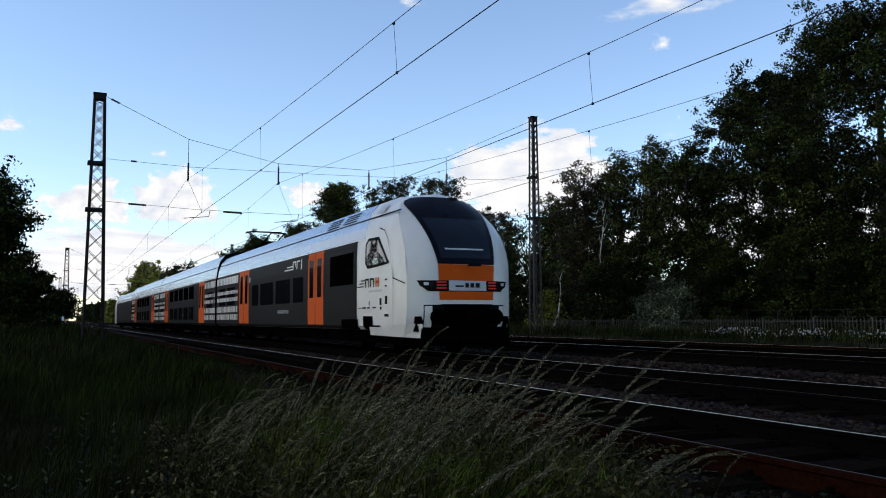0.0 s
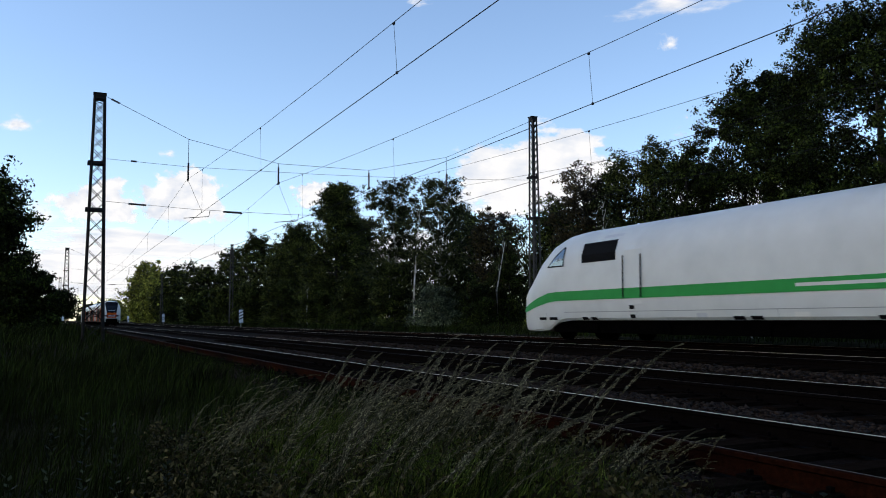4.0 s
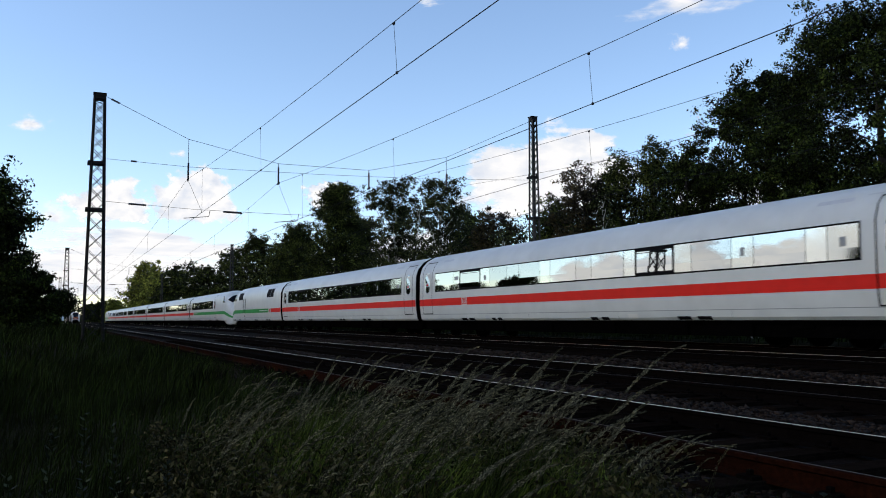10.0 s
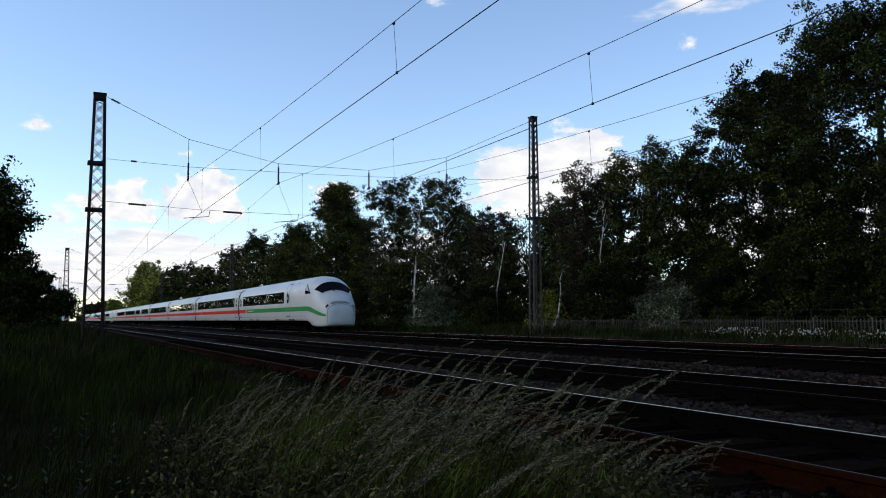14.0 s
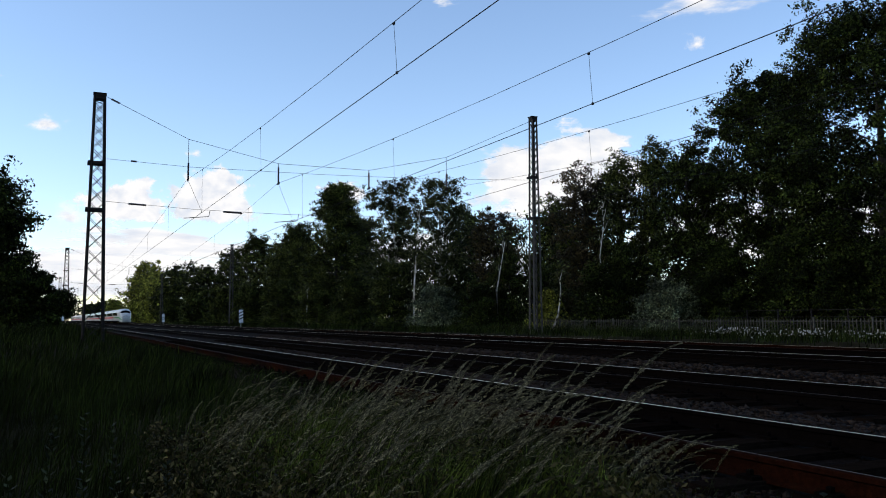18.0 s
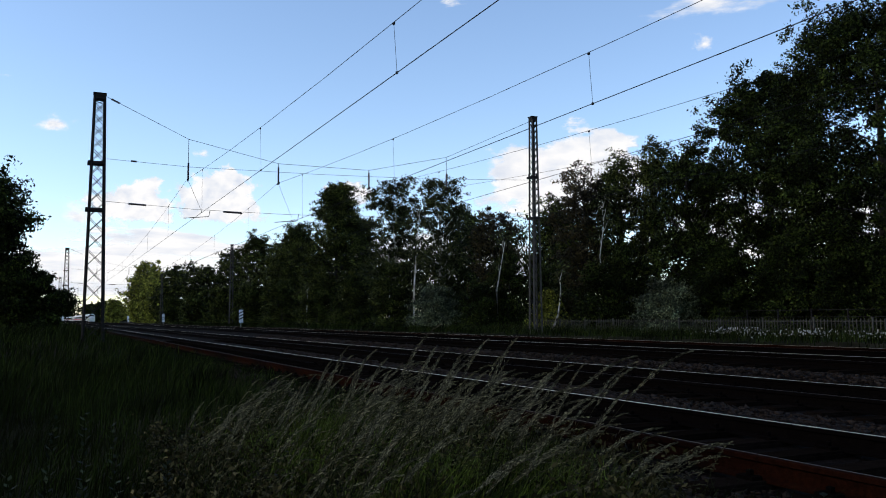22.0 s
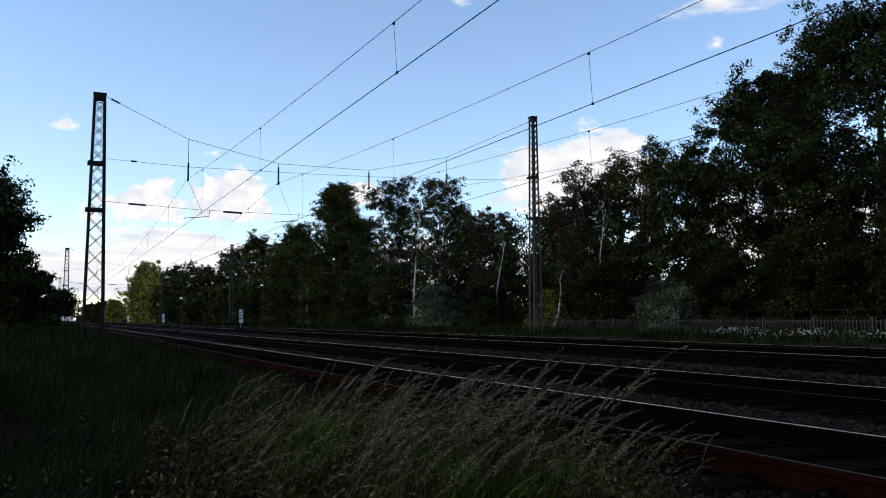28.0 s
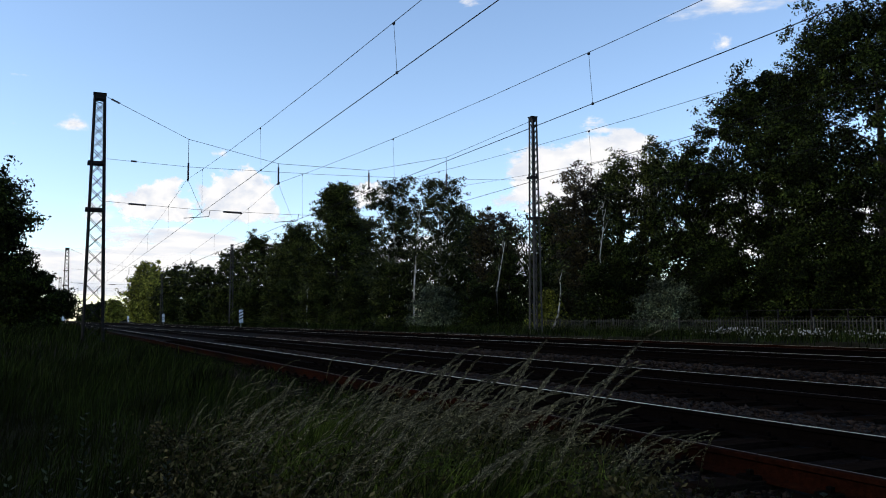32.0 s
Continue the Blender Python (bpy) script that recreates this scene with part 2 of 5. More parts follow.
def rail_parts(track, y, z, top, gauge, side):
    mb = Mb()
    n = len(_rail)
    mb.v = [(x, y + a + line_y(x), z + b) for x in LINE_XS for a, b in _rail]
    mb.f = [(i * n + j, (i + 1) * n + j, (i + 1) * n + (j + 1) % n, i * n + (j + 1) % n) for i in range(len(LINE_XS) - 1) for j in range(n)]
    rail = part("rail", mb, side, track)
    mb = Mb()
    # the head's crown and its worn, rounded gauge corner
    arc = [(0.004, 0.0032), (0.012, 0.0032)] + [(0.02 + 0.0155 * math.sin(radians(q)), -0.0125 + 0.0155 * math.cos(radians(q))) for q in (0, 10, 20, 30)]
    n = len(arc)
    mb.v = [(x, y + a * gauge + line_y(x), z + b) for x in LINE_XS for a, b in arc]
    mb.f = [(i * n + j, (i + 1) * n + j, (i + 1) * n + j + 1, i * n + j + 1) for i in range(len(LINE_XS) - 1) for j in range(n - 1)]
    part("running_surface", mb, top, rail, "shiny worn running surface", smooth=True)


# Near rails mirror no sky; their faint highlight is painted as matt grey-brown.
M_RAIL_FAINT_GLINT = material("rail_top_faint_glint", (0.11, 0.085, 0.07), 0.8, 0.0, spec=0.15, var=0.3, grain=30)
TRACK_THINGS = []
for _y, _z in TRACKS:
    track = thing("railway_track", pose(0, 0, 0), "railway track with rust-brown rails on weathered sleepers", "railway track", "tracks of the line", "structure")
    TRACK_THINGS.append(track)
    rail_parts(track, _y - 0.75, _z, M_RAIL_FAINT_GLINT, 1, M_RUST if _y == 5.04 else M_RAILSIDE)
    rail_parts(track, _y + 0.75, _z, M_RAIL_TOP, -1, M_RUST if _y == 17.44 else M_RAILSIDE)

# ---- trees ----
def leaf_cards(rng, centres, spread, per, size):
    """Small leaves scattered round centres."""
    c = np.repeat(np.asarray(centres, float), per, axis=0)
    s = np.repeat(np.asarray(spread, float).reshape(-1, 1) * np.ones((len(centres), 1)), per, axis=0)
    p = c + rng.normal(size=c.shape) * s * np.array([1, 1, 0.7])
    u = rng.normal(size=p.shape)
    u /= np.linalg.norm(u, axis=1, keepdims=True)
    w = rng.normal(size=p.shape)
    w -= (w * u).sum(1, keepdims=True) * u
    w /= np.linalg.norm(w, axis=1, keepdims=True)
    k = size * rng.uniform(0.55, 1.35, (len(p), 1))
    return np.stack([p - u * k, p + w * k * 0.5, p + u * k, p - w * k * 0.5], 1)


FORMS = {  # lower edge of the crown, width by height (from the lower edge to the top)
    "dome": (0.06, (0.7, 0.9, 1.0, 0.96, 0.84, 0.62, 0.22)),
    "high": (0.56, (0.5, 0.85, 1.0, 1.0, 0.95, 0.75, 0.35)),
    "oak": (0.05, (0.75, 0.95, 1.0, 0.98, 0.88, 0.66, 0.3)),
    "thin": (0.1, (0.6, 0.8, 0.95, 1.0, 0.95, 0.75, 0.35)),
    "birch": (0.14, (0.6, 0.85, 0.95, 1.0, 1.0, 0.85, 0.4)),
    "tall": (0.02, (1.0, 1.0, 0.97, 0.86, 0.64, 0.34, 0.03)),
    "great": (0.06, (0.9, 0.97, 1.0, 0.97, 0.8, 0.56, 0.22)),
    "bush": (0.0, (0.9, 1.0, 1.0, 0.95, 0.8, 0.55, 0.2)),
}


def tree(kind, x, y, h, r, leaf, seed, leaves=9000, size=0.16, gaps=0.35, label="", name="tree", group="trees along the line", category="tree", z0=None):
    rng = np.random.default_rng(seed)
    z0 = ground_z(x, y) if z0 is None else z0
    t = thing(name, pose(x, y, z0 - 0.05), label, category, group)
    low, form = FORMS[kind]
    bark = M_BIRCH if kind == "birch" else M_BARK
    lean = rng.normal(size=2) * 0.03 * h
    r0 = 0.02 * h + 0.03 if kind not in ("birch", "bush") else 0.012 * h + 0.015
    def spine(k):
        return Vector((lean[0] * k * k + 0.012 * h * math.sin(5 * k + seed), lean[1] * k * k, h * 0.93 * k))
    ks = (0, 0.04, 0.12, 0.3, 0.5, 0.7, 0.85, 1)
    part("trunk", Mb().tube([spine(k) for k in ks], [r0 * 1.6, r0 * 1.15, r0, r0 * 0.85, r0 * 0.62, r0 * 0.38, r0 * 0.2, r0 * 0.06], 8), bark, t, smooth=True)
    def width(k):
        q = (k - low) / (1 - low) * (len(form) - 1)
        i = int(min(max(q, 0), len(form) - 2))
        return r * (form[i] + (form[i + 1] - form[i]) * (q - i))
    # boughs carry the clumps of leaves
    thin = 0.55 if kind == "great" else 1.0
    nb = {"great": 44, "dome": 44, "high": 34, "oak": 40, "thin": 24, "birch": 30, "tall": 70, "bush": 12}[kind]
    pts, spr, clumps = [], [], []
    for i in range(nb):
        k = low + (1 - low) * (i + rng.uniform(0.2, 0.9)) / nb
        a = i * 2.4 + rng.uniform(-0.5, 0.5)
        reach = width(min(k, 0.985)) * rng.uniform(0.62, 1.1)
        b = spine(max(0.05, k * 0.86 - 0.05))
        tip = Vector((math.cos(a) * reach, math.sin(a) * reach, h * k)) + Vector((lean[0], lean[1], 0)) * k
        m = b.lerp(tip, 0.55) + Vector((0, 0, -0.03 * h * rng.uniform(0, 1)))
        if kind != "bush":
            part("limb", Mb().tube([b, m, tip], [r0 * (0.5 - 0.35 * k) * thin, r0 * 0.2 * thin, r0 * 0.04], 5), bark, t)
        for j in range(3 if kind == "dome" else 4):
            p = b.lerp(tip, rng.uniform(0.8, 1.05) if kind == "great" else rng.uniform(0.35, 1.06))
            q = rng.normal(size=3) * r * 0.1
            clumps.append((p.x + q[0], p.y + q[1], max(0.05, p.z + q[2])))
    if kind == "great":
        # the leafy shell of a wide crown
        for j in range(int((14.5 if r > 6 else 7) * r * r)):
            k = low + (1 - low) * rng.uniform(0, 1) ** 1.25
            a, d = rng.uniform(0, 6.283), width(k) * rng.uniform(0.3, 1.0) ** 0.6
            clumps.append((math.cos(a) * d, math.sin(a) * d, h * k))
    for j in range(int(nb * 5 * (0.24 if kind == "dome" else 0.12 if kind == "great" else 1 - gaps))):
        k = low + (1 - low) * rng.uniform(0, 0.96)
        a, d = rng.uniform(0, 6.283), width(k) * math.sqrt(rng.uniform(0.05, 1)) * 0.93
        clumps.append((math.cos(a) * d, math.sin(a) * d, h * k))
    # every clump is a handful of twigs
    for c in clumps:
        s = rng.uniform(0.24, 0.5) if kind == "great" else r * rng.uniform(0.05, 0.1) + 0.12
        for j in range(6):
            q = rng.normal(size=3) * s
            pts.append((c[0] + q[0], c[1] + q[1], max(0.05, c[2] + q[2] * 0.65)))
            spr.append(0.05 + 0.3 * s)
    fine = x > -132
    leaves = int(leaves * (1.4 if fine else 1.0))
    per = max(5, int(leaves * (1.25 if kind in ("thin", "birch") else 1.9 if kind == "tall" else 1.25)) // len(pts))
    size *= 0.62 if fine else 0.8
    part("crown", card_mesh("crown", leaf_cards(rng, pts, spr, per, size), leaf), leaf, t)
    return t


WORDS = {"great": "great spreading oak with dark green crown and gaps of sky", "dome": "broad oak with dark green crown and gaps of sky", "oak": "broad leafy tree with dark green crown", "thin": "slender tree with thin brownish green crown", "birch": "birch with white trunk and hanging twigs",
         "tall": "tall dark green tree leafy down to the ground"}
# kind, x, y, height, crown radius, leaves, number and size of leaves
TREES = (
    ("great", -25.6, 35.0, 15.3, 7.3, L_OAK_SHADE, 140000, 0.13),
    ("great", -31.9, 34.0, 13.6, 5.2, L_OAK_SHADE, 72000, 0.13),
    ("dome", -17.5, 37.0, 14.5, 6.0, L_OAK_SHADE, 16000, 0.16),
    ("dome", -34.2, 31.0, 10.2, 2.2, L_OAK_SHADE, 18000, 0.13),
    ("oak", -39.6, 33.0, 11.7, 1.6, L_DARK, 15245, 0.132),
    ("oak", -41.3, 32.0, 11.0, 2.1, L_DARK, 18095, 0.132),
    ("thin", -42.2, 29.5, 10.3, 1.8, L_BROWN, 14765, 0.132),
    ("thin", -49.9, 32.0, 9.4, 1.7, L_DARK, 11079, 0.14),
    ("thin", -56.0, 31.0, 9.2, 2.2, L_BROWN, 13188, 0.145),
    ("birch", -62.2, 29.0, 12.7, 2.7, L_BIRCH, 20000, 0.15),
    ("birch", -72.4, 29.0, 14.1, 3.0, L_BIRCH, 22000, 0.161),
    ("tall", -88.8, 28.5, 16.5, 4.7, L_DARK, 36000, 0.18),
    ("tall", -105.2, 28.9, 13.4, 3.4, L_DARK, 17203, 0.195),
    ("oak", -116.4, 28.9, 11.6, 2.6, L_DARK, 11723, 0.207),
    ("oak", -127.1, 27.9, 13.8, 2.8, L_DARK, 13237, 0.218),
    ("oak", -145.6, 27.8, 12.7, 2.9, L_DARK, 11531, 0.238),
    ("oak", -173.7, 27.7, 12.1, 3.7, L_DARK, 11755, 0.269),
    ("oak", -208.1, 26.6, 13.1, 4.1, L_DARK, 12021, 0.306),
    ("oak", -253.6, 24.9, 17.3, 6.6, L_SUNLIT, 21458, 0.34),
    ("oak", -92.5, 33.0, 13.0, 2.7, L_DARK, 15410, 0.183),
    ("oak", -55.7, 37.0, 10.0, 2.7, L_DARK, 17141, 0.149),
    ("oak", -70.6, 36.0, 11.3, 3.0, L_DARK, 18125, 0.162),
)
TREES += (("oak", -222.0, 24.0, 13.0, 4.6, L_SUNLIT, 9000, 0.32), ("oak", -262.0, 23.0, 14.5, 5.0, L_SUNLIT, 9000, 0.34), ("oak", -330, 20.5, 8.5, 4.5, L_SUNLIT, 8000, 0.36), ("oak", -420, 20.5, 9.5, 5, L_OAK_SHADE, 8000, 0.45), ("oak", -520, 19.5, 11, 5, L_OAK_SHADE, 8000, 0.5))
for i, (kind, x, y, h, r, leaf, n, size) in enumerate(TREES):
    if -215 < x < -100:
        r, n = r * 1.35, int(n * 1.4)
    tree(kind, x, y, h, r, leaf, 10 + i, n, size, label="yellow-green tree beside the line with sunlight put into its leaf colour" if leaf is L_SUNLIT else WORDS[kind])

# birches whose white stems show between the bushes
def birch_stem(name, pts, r, twigs, label):
    t = thing(name, pose(*pts[0]), label, "tree", "trees along the line")
    o = Vector(pts[0])
    q = [Vector(p) - o for p in pts]
    part("trunk", Mb().tube(q, [r * (1 - 0.75 * i / (len(q) - 1)) for i in range(len(q))], 7), M_BIRCH, t, smooth=True)
    rng = np.random.default_rng(int(abs(o.x) * 10))
    cl = []
    for k in range(twigs):
        a, b = q[-1 - k % (len(q) - 1)], q[-2 - k % (len(q) - 1)]
        s = b.lerp(a, rng.uniform(0.2, 0.9))
        e = s + Vector((rng.uniform(-0.5, 0.5), rng.uniform(-0.2, 0.2), rng.uniform(0.5, 1.2)))
        part("limb", Mb().tube([s, s.lerp(e, 0.5) + Vector((0, 0, -0.08)), e], [r * 0.4, r * 0.25, r * 0.1], 5), M_BIRCH, t)
        cl += [tuple(e), tuple(s.lerp(e, 0.7))]
    part("crown", card_mesh("crown", leaf_cards(rng, cl, [0.35] * len(cl), 50, 0.1), L_BIRCH), L_BIRCH, t)


birch_stem("birch", ((-41.9, 26.9, 0.1), (-41.2, 26.9, 1.1), (-40.9, 26.9, 2.2), (-40.9, 26.9, 3.4)), 0.08, 4, "leaning birch with crooked white trunk")
birch_stem("birch", ((-39.5, 28.6, 0.1), (-39.2, 28.6, 2.8), (-39.3, 28.6, 4.6), (-38.9, 28.6, 6.2), (-39.0, 28.6, 7.8)), 0.06, 6, "slender crooked birch with forked white stem")
birch_stem("birch", ((-48.6, 27.0, 0.1), (-48.8, 27.0, 2.8), (-48.2, 27.0, 4.4), (-47.6, 27.0, 6.0)), 0.07, 5, "young birch with forked white trunk")
birch_stem("birch", ((-63.5, 27.2, 0.1), (-63.3, 27.2, 4.0), (-62.8, 27.2, 7.2), (-62.2, 27.2, 9.6)), 0.1, 6, "slender birch with white trunk")
birch_stem("birch", ((-68.6, 27.0, 0.1), (-68.5, 27.0, 3.0), (-68.7, 27.0, 6.5)), 0.08, 4, "slender birch with white trunk")
birch_stem("birch", ((-86.5, 24.6, 0.1), (-86.5, 24.6, 2.0), (-86.3, 24.6, 4.2)), 0.09, 3, "slender birch with white trunk")

# undergrowth in front of the trees and behind the fence
_rng = np.random.default_rng(77)
# Near bushes take the darker oak leaves: shade under the trees as leaf colour.
BUSHES = (
    (-32.2, 27.5, 2.7, 1.7, L_SILVER, 7394, 0.102),
    (-38.0, 27.5, 3.8, 1.5, L_OAK_SHADE, 8184, 0.107),
    (-56.0, 25.5, 3.2, 2.1, L_SILVER, 7606, 0.122),
    (-49.3, 26.0, 2.9, 1.9, L_OAK_SHADE, 6936, 0.116),
    (-65.8, 26.0, 5.4, 1.9, L_DARK, 10412, 0.131),
    (-76.2, 26.0, 5.5, 1.9, L_DARK, 9326, 0.14),
    (-85.8, 25.5, 4.8, 1.8, L_DARK, 7011, 0.15),
    (-98.3, 24.9, 5.7, 2.2, L_DARK, 8886, 0.161),
    (-117.2, 24.9, 6.1, 2.4, L_DARK, 9068, 0.18),
    (-136.2, 24.9, 6.0, 2.6, L_DARK, 8372, 0.198),
    (-168.6, 24.8, 6.1, 2.9, L_DARK, 7924, 0.23),
    (-202.6, 24.6, 6.4, 2.9, L_DARK, 7154, 0.264),
    (-29.7, 29.0, 4.1, 1.6, L_OAK_SHADE, 10602, 0.102),
    (-26.5, 29.5, 4.4, 1.9, L_OAK_SHADE, 13683, 0.1),
    (-22.9, 29.5, 3.8, 1.8, L_OAK_SHADE, 12218, 0.097),
    (-38.1, 29.5, 5.1, 1.8, L_OAK_SHADE, 12677, 0.108),
    (-44.7, 28.0, 4.2, 1.6, L_OAK_SHADE, 8722, 0.113),
    (-49.0, 28.0, 5.2, 1.7, L_OAK_SHADE, 10995, 0.116),
    # Small bush in the sunlit leaf colour: a yellow-lit patch behind the mast.
    (-42.9, 27.3, 2.5, 0.9, L_SUNLIT, 6000, 0.1),
    (-19.7, 29.0, 4.1, 1.9, L_OAK_SHADE, 14344, 0.095),
)
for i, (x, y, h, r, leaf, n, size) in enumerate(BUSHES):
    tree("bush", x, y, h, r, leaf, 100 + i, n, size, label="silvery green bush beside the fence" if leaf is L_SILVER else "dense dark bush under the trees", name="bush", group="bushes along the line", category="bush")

# trees on the near side of the line: kind, x, y, height, crown radius, number of leaves
NEAR_SIDE = (("high", -25, -2.1, 5.4, 1.45, 26000), ("high", -60, 0.35, 2.9, 1.0, 2500), ("bush", -58, -1.9, 4.9, 2.6, 26000), ("bush", -68, -3.2, 5.0, 2.6, 14000), ("oak", -86, -5.5, 6.6, 3.6, 9000), ("oak", -98, -6.0, 7.4, 3.6, 9000),
             ("oak", -112, -6.5, 8.4, 4.2, 9000), ("oak", -128, -6.5, 9.5, 4.5, 9000), ("oak", -150, -8.0, 10, 5, 9000), ("oak", -172, -7.5, 10, 5, 9000), ("oak", -195, -8, 10.5, 5, 9000),
             ("oak", -220, -9, 11, 6, 9000), ("oak", -250, -10, 11, 6, 9000), ("oak", -285, -12, 12, 7, 9000), ("oak", -330, -6.5, 9, 5, 9000), ("oak", -385, -7.5, 10, 6, 9000), ("oak", -440, -8.5, 10, 6, 9000), ("oak", -490, -8, 10, 5, 9000))
# Dark oak leaves put the silhouette shade of these trees into their colour.
for i, (kind, x, y, h, r, n) in enumerate(NEAR_SIDE):
    tree(kind, x, y, h, r, L_OAK_SHADE, 200 + i, n, (0.085, 0.13, 0.16, 0.16)[i] if i < 4 else 0.24, 0.4, label="dark leafy tree on the near side of the line" if kind != "bush" else "dark bushy growth on the near side", name="tree" if kind != "bush" else "bush", category="tree" if kind != "bush" else "bush")

# low growth inside the wood, its shade put into the dark oak leaves
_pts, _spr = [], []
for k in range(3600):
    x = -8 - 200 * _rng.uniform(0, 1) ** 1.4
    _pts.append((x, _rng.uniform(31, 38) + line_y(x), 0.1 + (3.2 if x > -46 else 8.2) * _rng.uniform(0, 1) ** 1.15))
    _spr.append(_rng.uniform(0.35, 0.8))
tagged(part("wood_undergrowth", card_mesh("wood_undergrowth", leaf_cards(_rng, _pts, _spr, 34, 0.13), L_OAK_SHADE), L_OAK_SHADE), "dark undergrowth between the trunks", "undergrowth", kind="stuff")

# far woods that close the view
_pts, _spr = [], []
_far = []
for k in range(420):
    a, d = radians(_rng.uniform(172.5, 187)), _rng.uniform(1080, 1160)
    _far.append((math.cos(a) * d, math.sin(a) * d, _rng.uniform(0.02, 1) * (17 + 4 * math.sin(a * 190))))
for k in range(1500):
    a = radians(_rng.uniform(20, 200)) if k % 3 else radians(_rng.uniform(140, 186))
    d = _rng.uniform(480, 700) if k % 3 else _rng.uniform(560, 640)
    x, y = math.cos(a) * d, math.sin(a) * d
    if x < -300 and abs(y - 10 - line_y(x)) < 9:
        continue
    hh = 9 + 4 * noise.noise((x * 0.02, y * 0.02, 5))
    _pts.append((x, y, _rng.uniform(0.05, 1) * hh))
    _spr.append(_rng.uniform(1.2, 2.4))
tagged(part("far_woods", card_mesh("far_woods", np.concatenate([leaf_cards(_rng, _pts, _spr, 22, 0.8), leaf_cards(_rng, _far, [2.2] * len(_far), 40, 1.5)]), L_OAK_SHADE), L_OAK_SHADE), "distant green woods along the horizon", "woods", kind="stuff")

# ---- masts and overhead line ----
def lattice_mast(x, y, z0, h, w0, w1, label, braces=True, steel=None, crossed=True):
    """Four angle legs, crossed braces, a plate at the head and a concrete foot."""
    m = thing("lattice_mast", pose(x, y, z0), label, "mast", "masts of the overhead line")
    steel = steel or M_MAST
    def corner(i, k):
        w = (w0 + (w1 - w0) * k) / 2
        return Vector((w * (1, 1, -1, -1)[i], w * (1, -1, -1, 1)[i], h * k))
    for i in range(4):
        a, b = corner(i, 0), corner(i, 1)
        mb = Mb()
        for s in (Vector((0, 1, 0)), Vector((1, 0, 0))):
            inward = -1 if (a.y if s.y else a.x) > 0 else 1
            o = s * inward * 0.035
            mb.bar(a + o, b + o, 0.012 if s.y == 0 else 0.07, 0.07 if s.y == 0 else 0.012)
        mb.bar(a, b, 0.06)
        part("leg", mb, steel if crossed else M_MAST_LEG_LIT, m)
    ks, k = [0.0], 0.0
    while k < 0.97:
        k += (w0 + (w1 - w0) * k) * 1.05 / h
        ks.append(min(k, 0.985))
    joined = Mb()
    for a, b in zip(ks, ks[1:]):
        for i in range(4):
            j = (i + 1) % 4
            for p, q in ((corner(i, a), corner(j, b)), (corner(j, a), corner(i, b)))[:2 if crossed else 1]:
                if braces:
                    part("brace", Mb().bar(p, q, 0.06 if crossed else 0.04, 0.02), steel, m)
                else:
                    joined.bar(p, q, 0.05, 0.03)
    if not braces:
        part("braces", joined, steel, m)
    part("head_plate", Mb().box((0, 0, h - 0.06), (w1 + 0.06, w1 + 0.06, 0.22)).box((0, 0, h + 0.065), (w1 + 0.12, w1 + 0.12, 0.03)), steel, m)
    part("foot", Mb().box((0, 0, -0.5), (w0 + 0.25, w0 + 0.25, 0.5), taper=0.9), M_CONCRETE, m, "pale concrete foot")
    for k in (0.72, 0.53):
        p = corner(0, k)
        part("clamp", Mb().box((0, -0.06, h * k), (p.x * 2 + 0.06, p.y * 2 + 0.16, 0.12)), steel, m)
    return m


SPANS = (-36.56, -117.0, -197.0, -277.0, 43.4)
for i, _x in enumerate(SPANS):
    dy = line_y(_x)
    lattice_mast(_x, 1.47 + dy, 0.05, 10.2, 0.78, 0.4, "tall dark steel lattice mast standing in grass", i == 0)
    lattice_mast(_x, 22.5 + dy, 0.1, 11.3, 0.48, 0.28, "tall grey steel lattice mast with legs coloured as if lit", i == 0, M_MAST_PALE, False)


def insulator(p, q, parent, name="insulator"):
    """A ribbed rod between two points."""
    p, q = Vector(p), Vector(q)
    pts, rad = [], []
    n = 9
    for i in range(n * 2 + 1):
        pts.append(p.lerp(q, i / (n * 2)))
        rad.append(0.045 if i % 2 else 0.034)
    return part(name, Mb().tube(pts, rad, 8), M_INSUL, parent, "dark brown ribbed insulator")


HANG = ((5.08, 8.73, 6.95), (9.02, 7.96, 7.05), (13.36, 7.97, 7.1), (17.44, 8.92, 7.35))
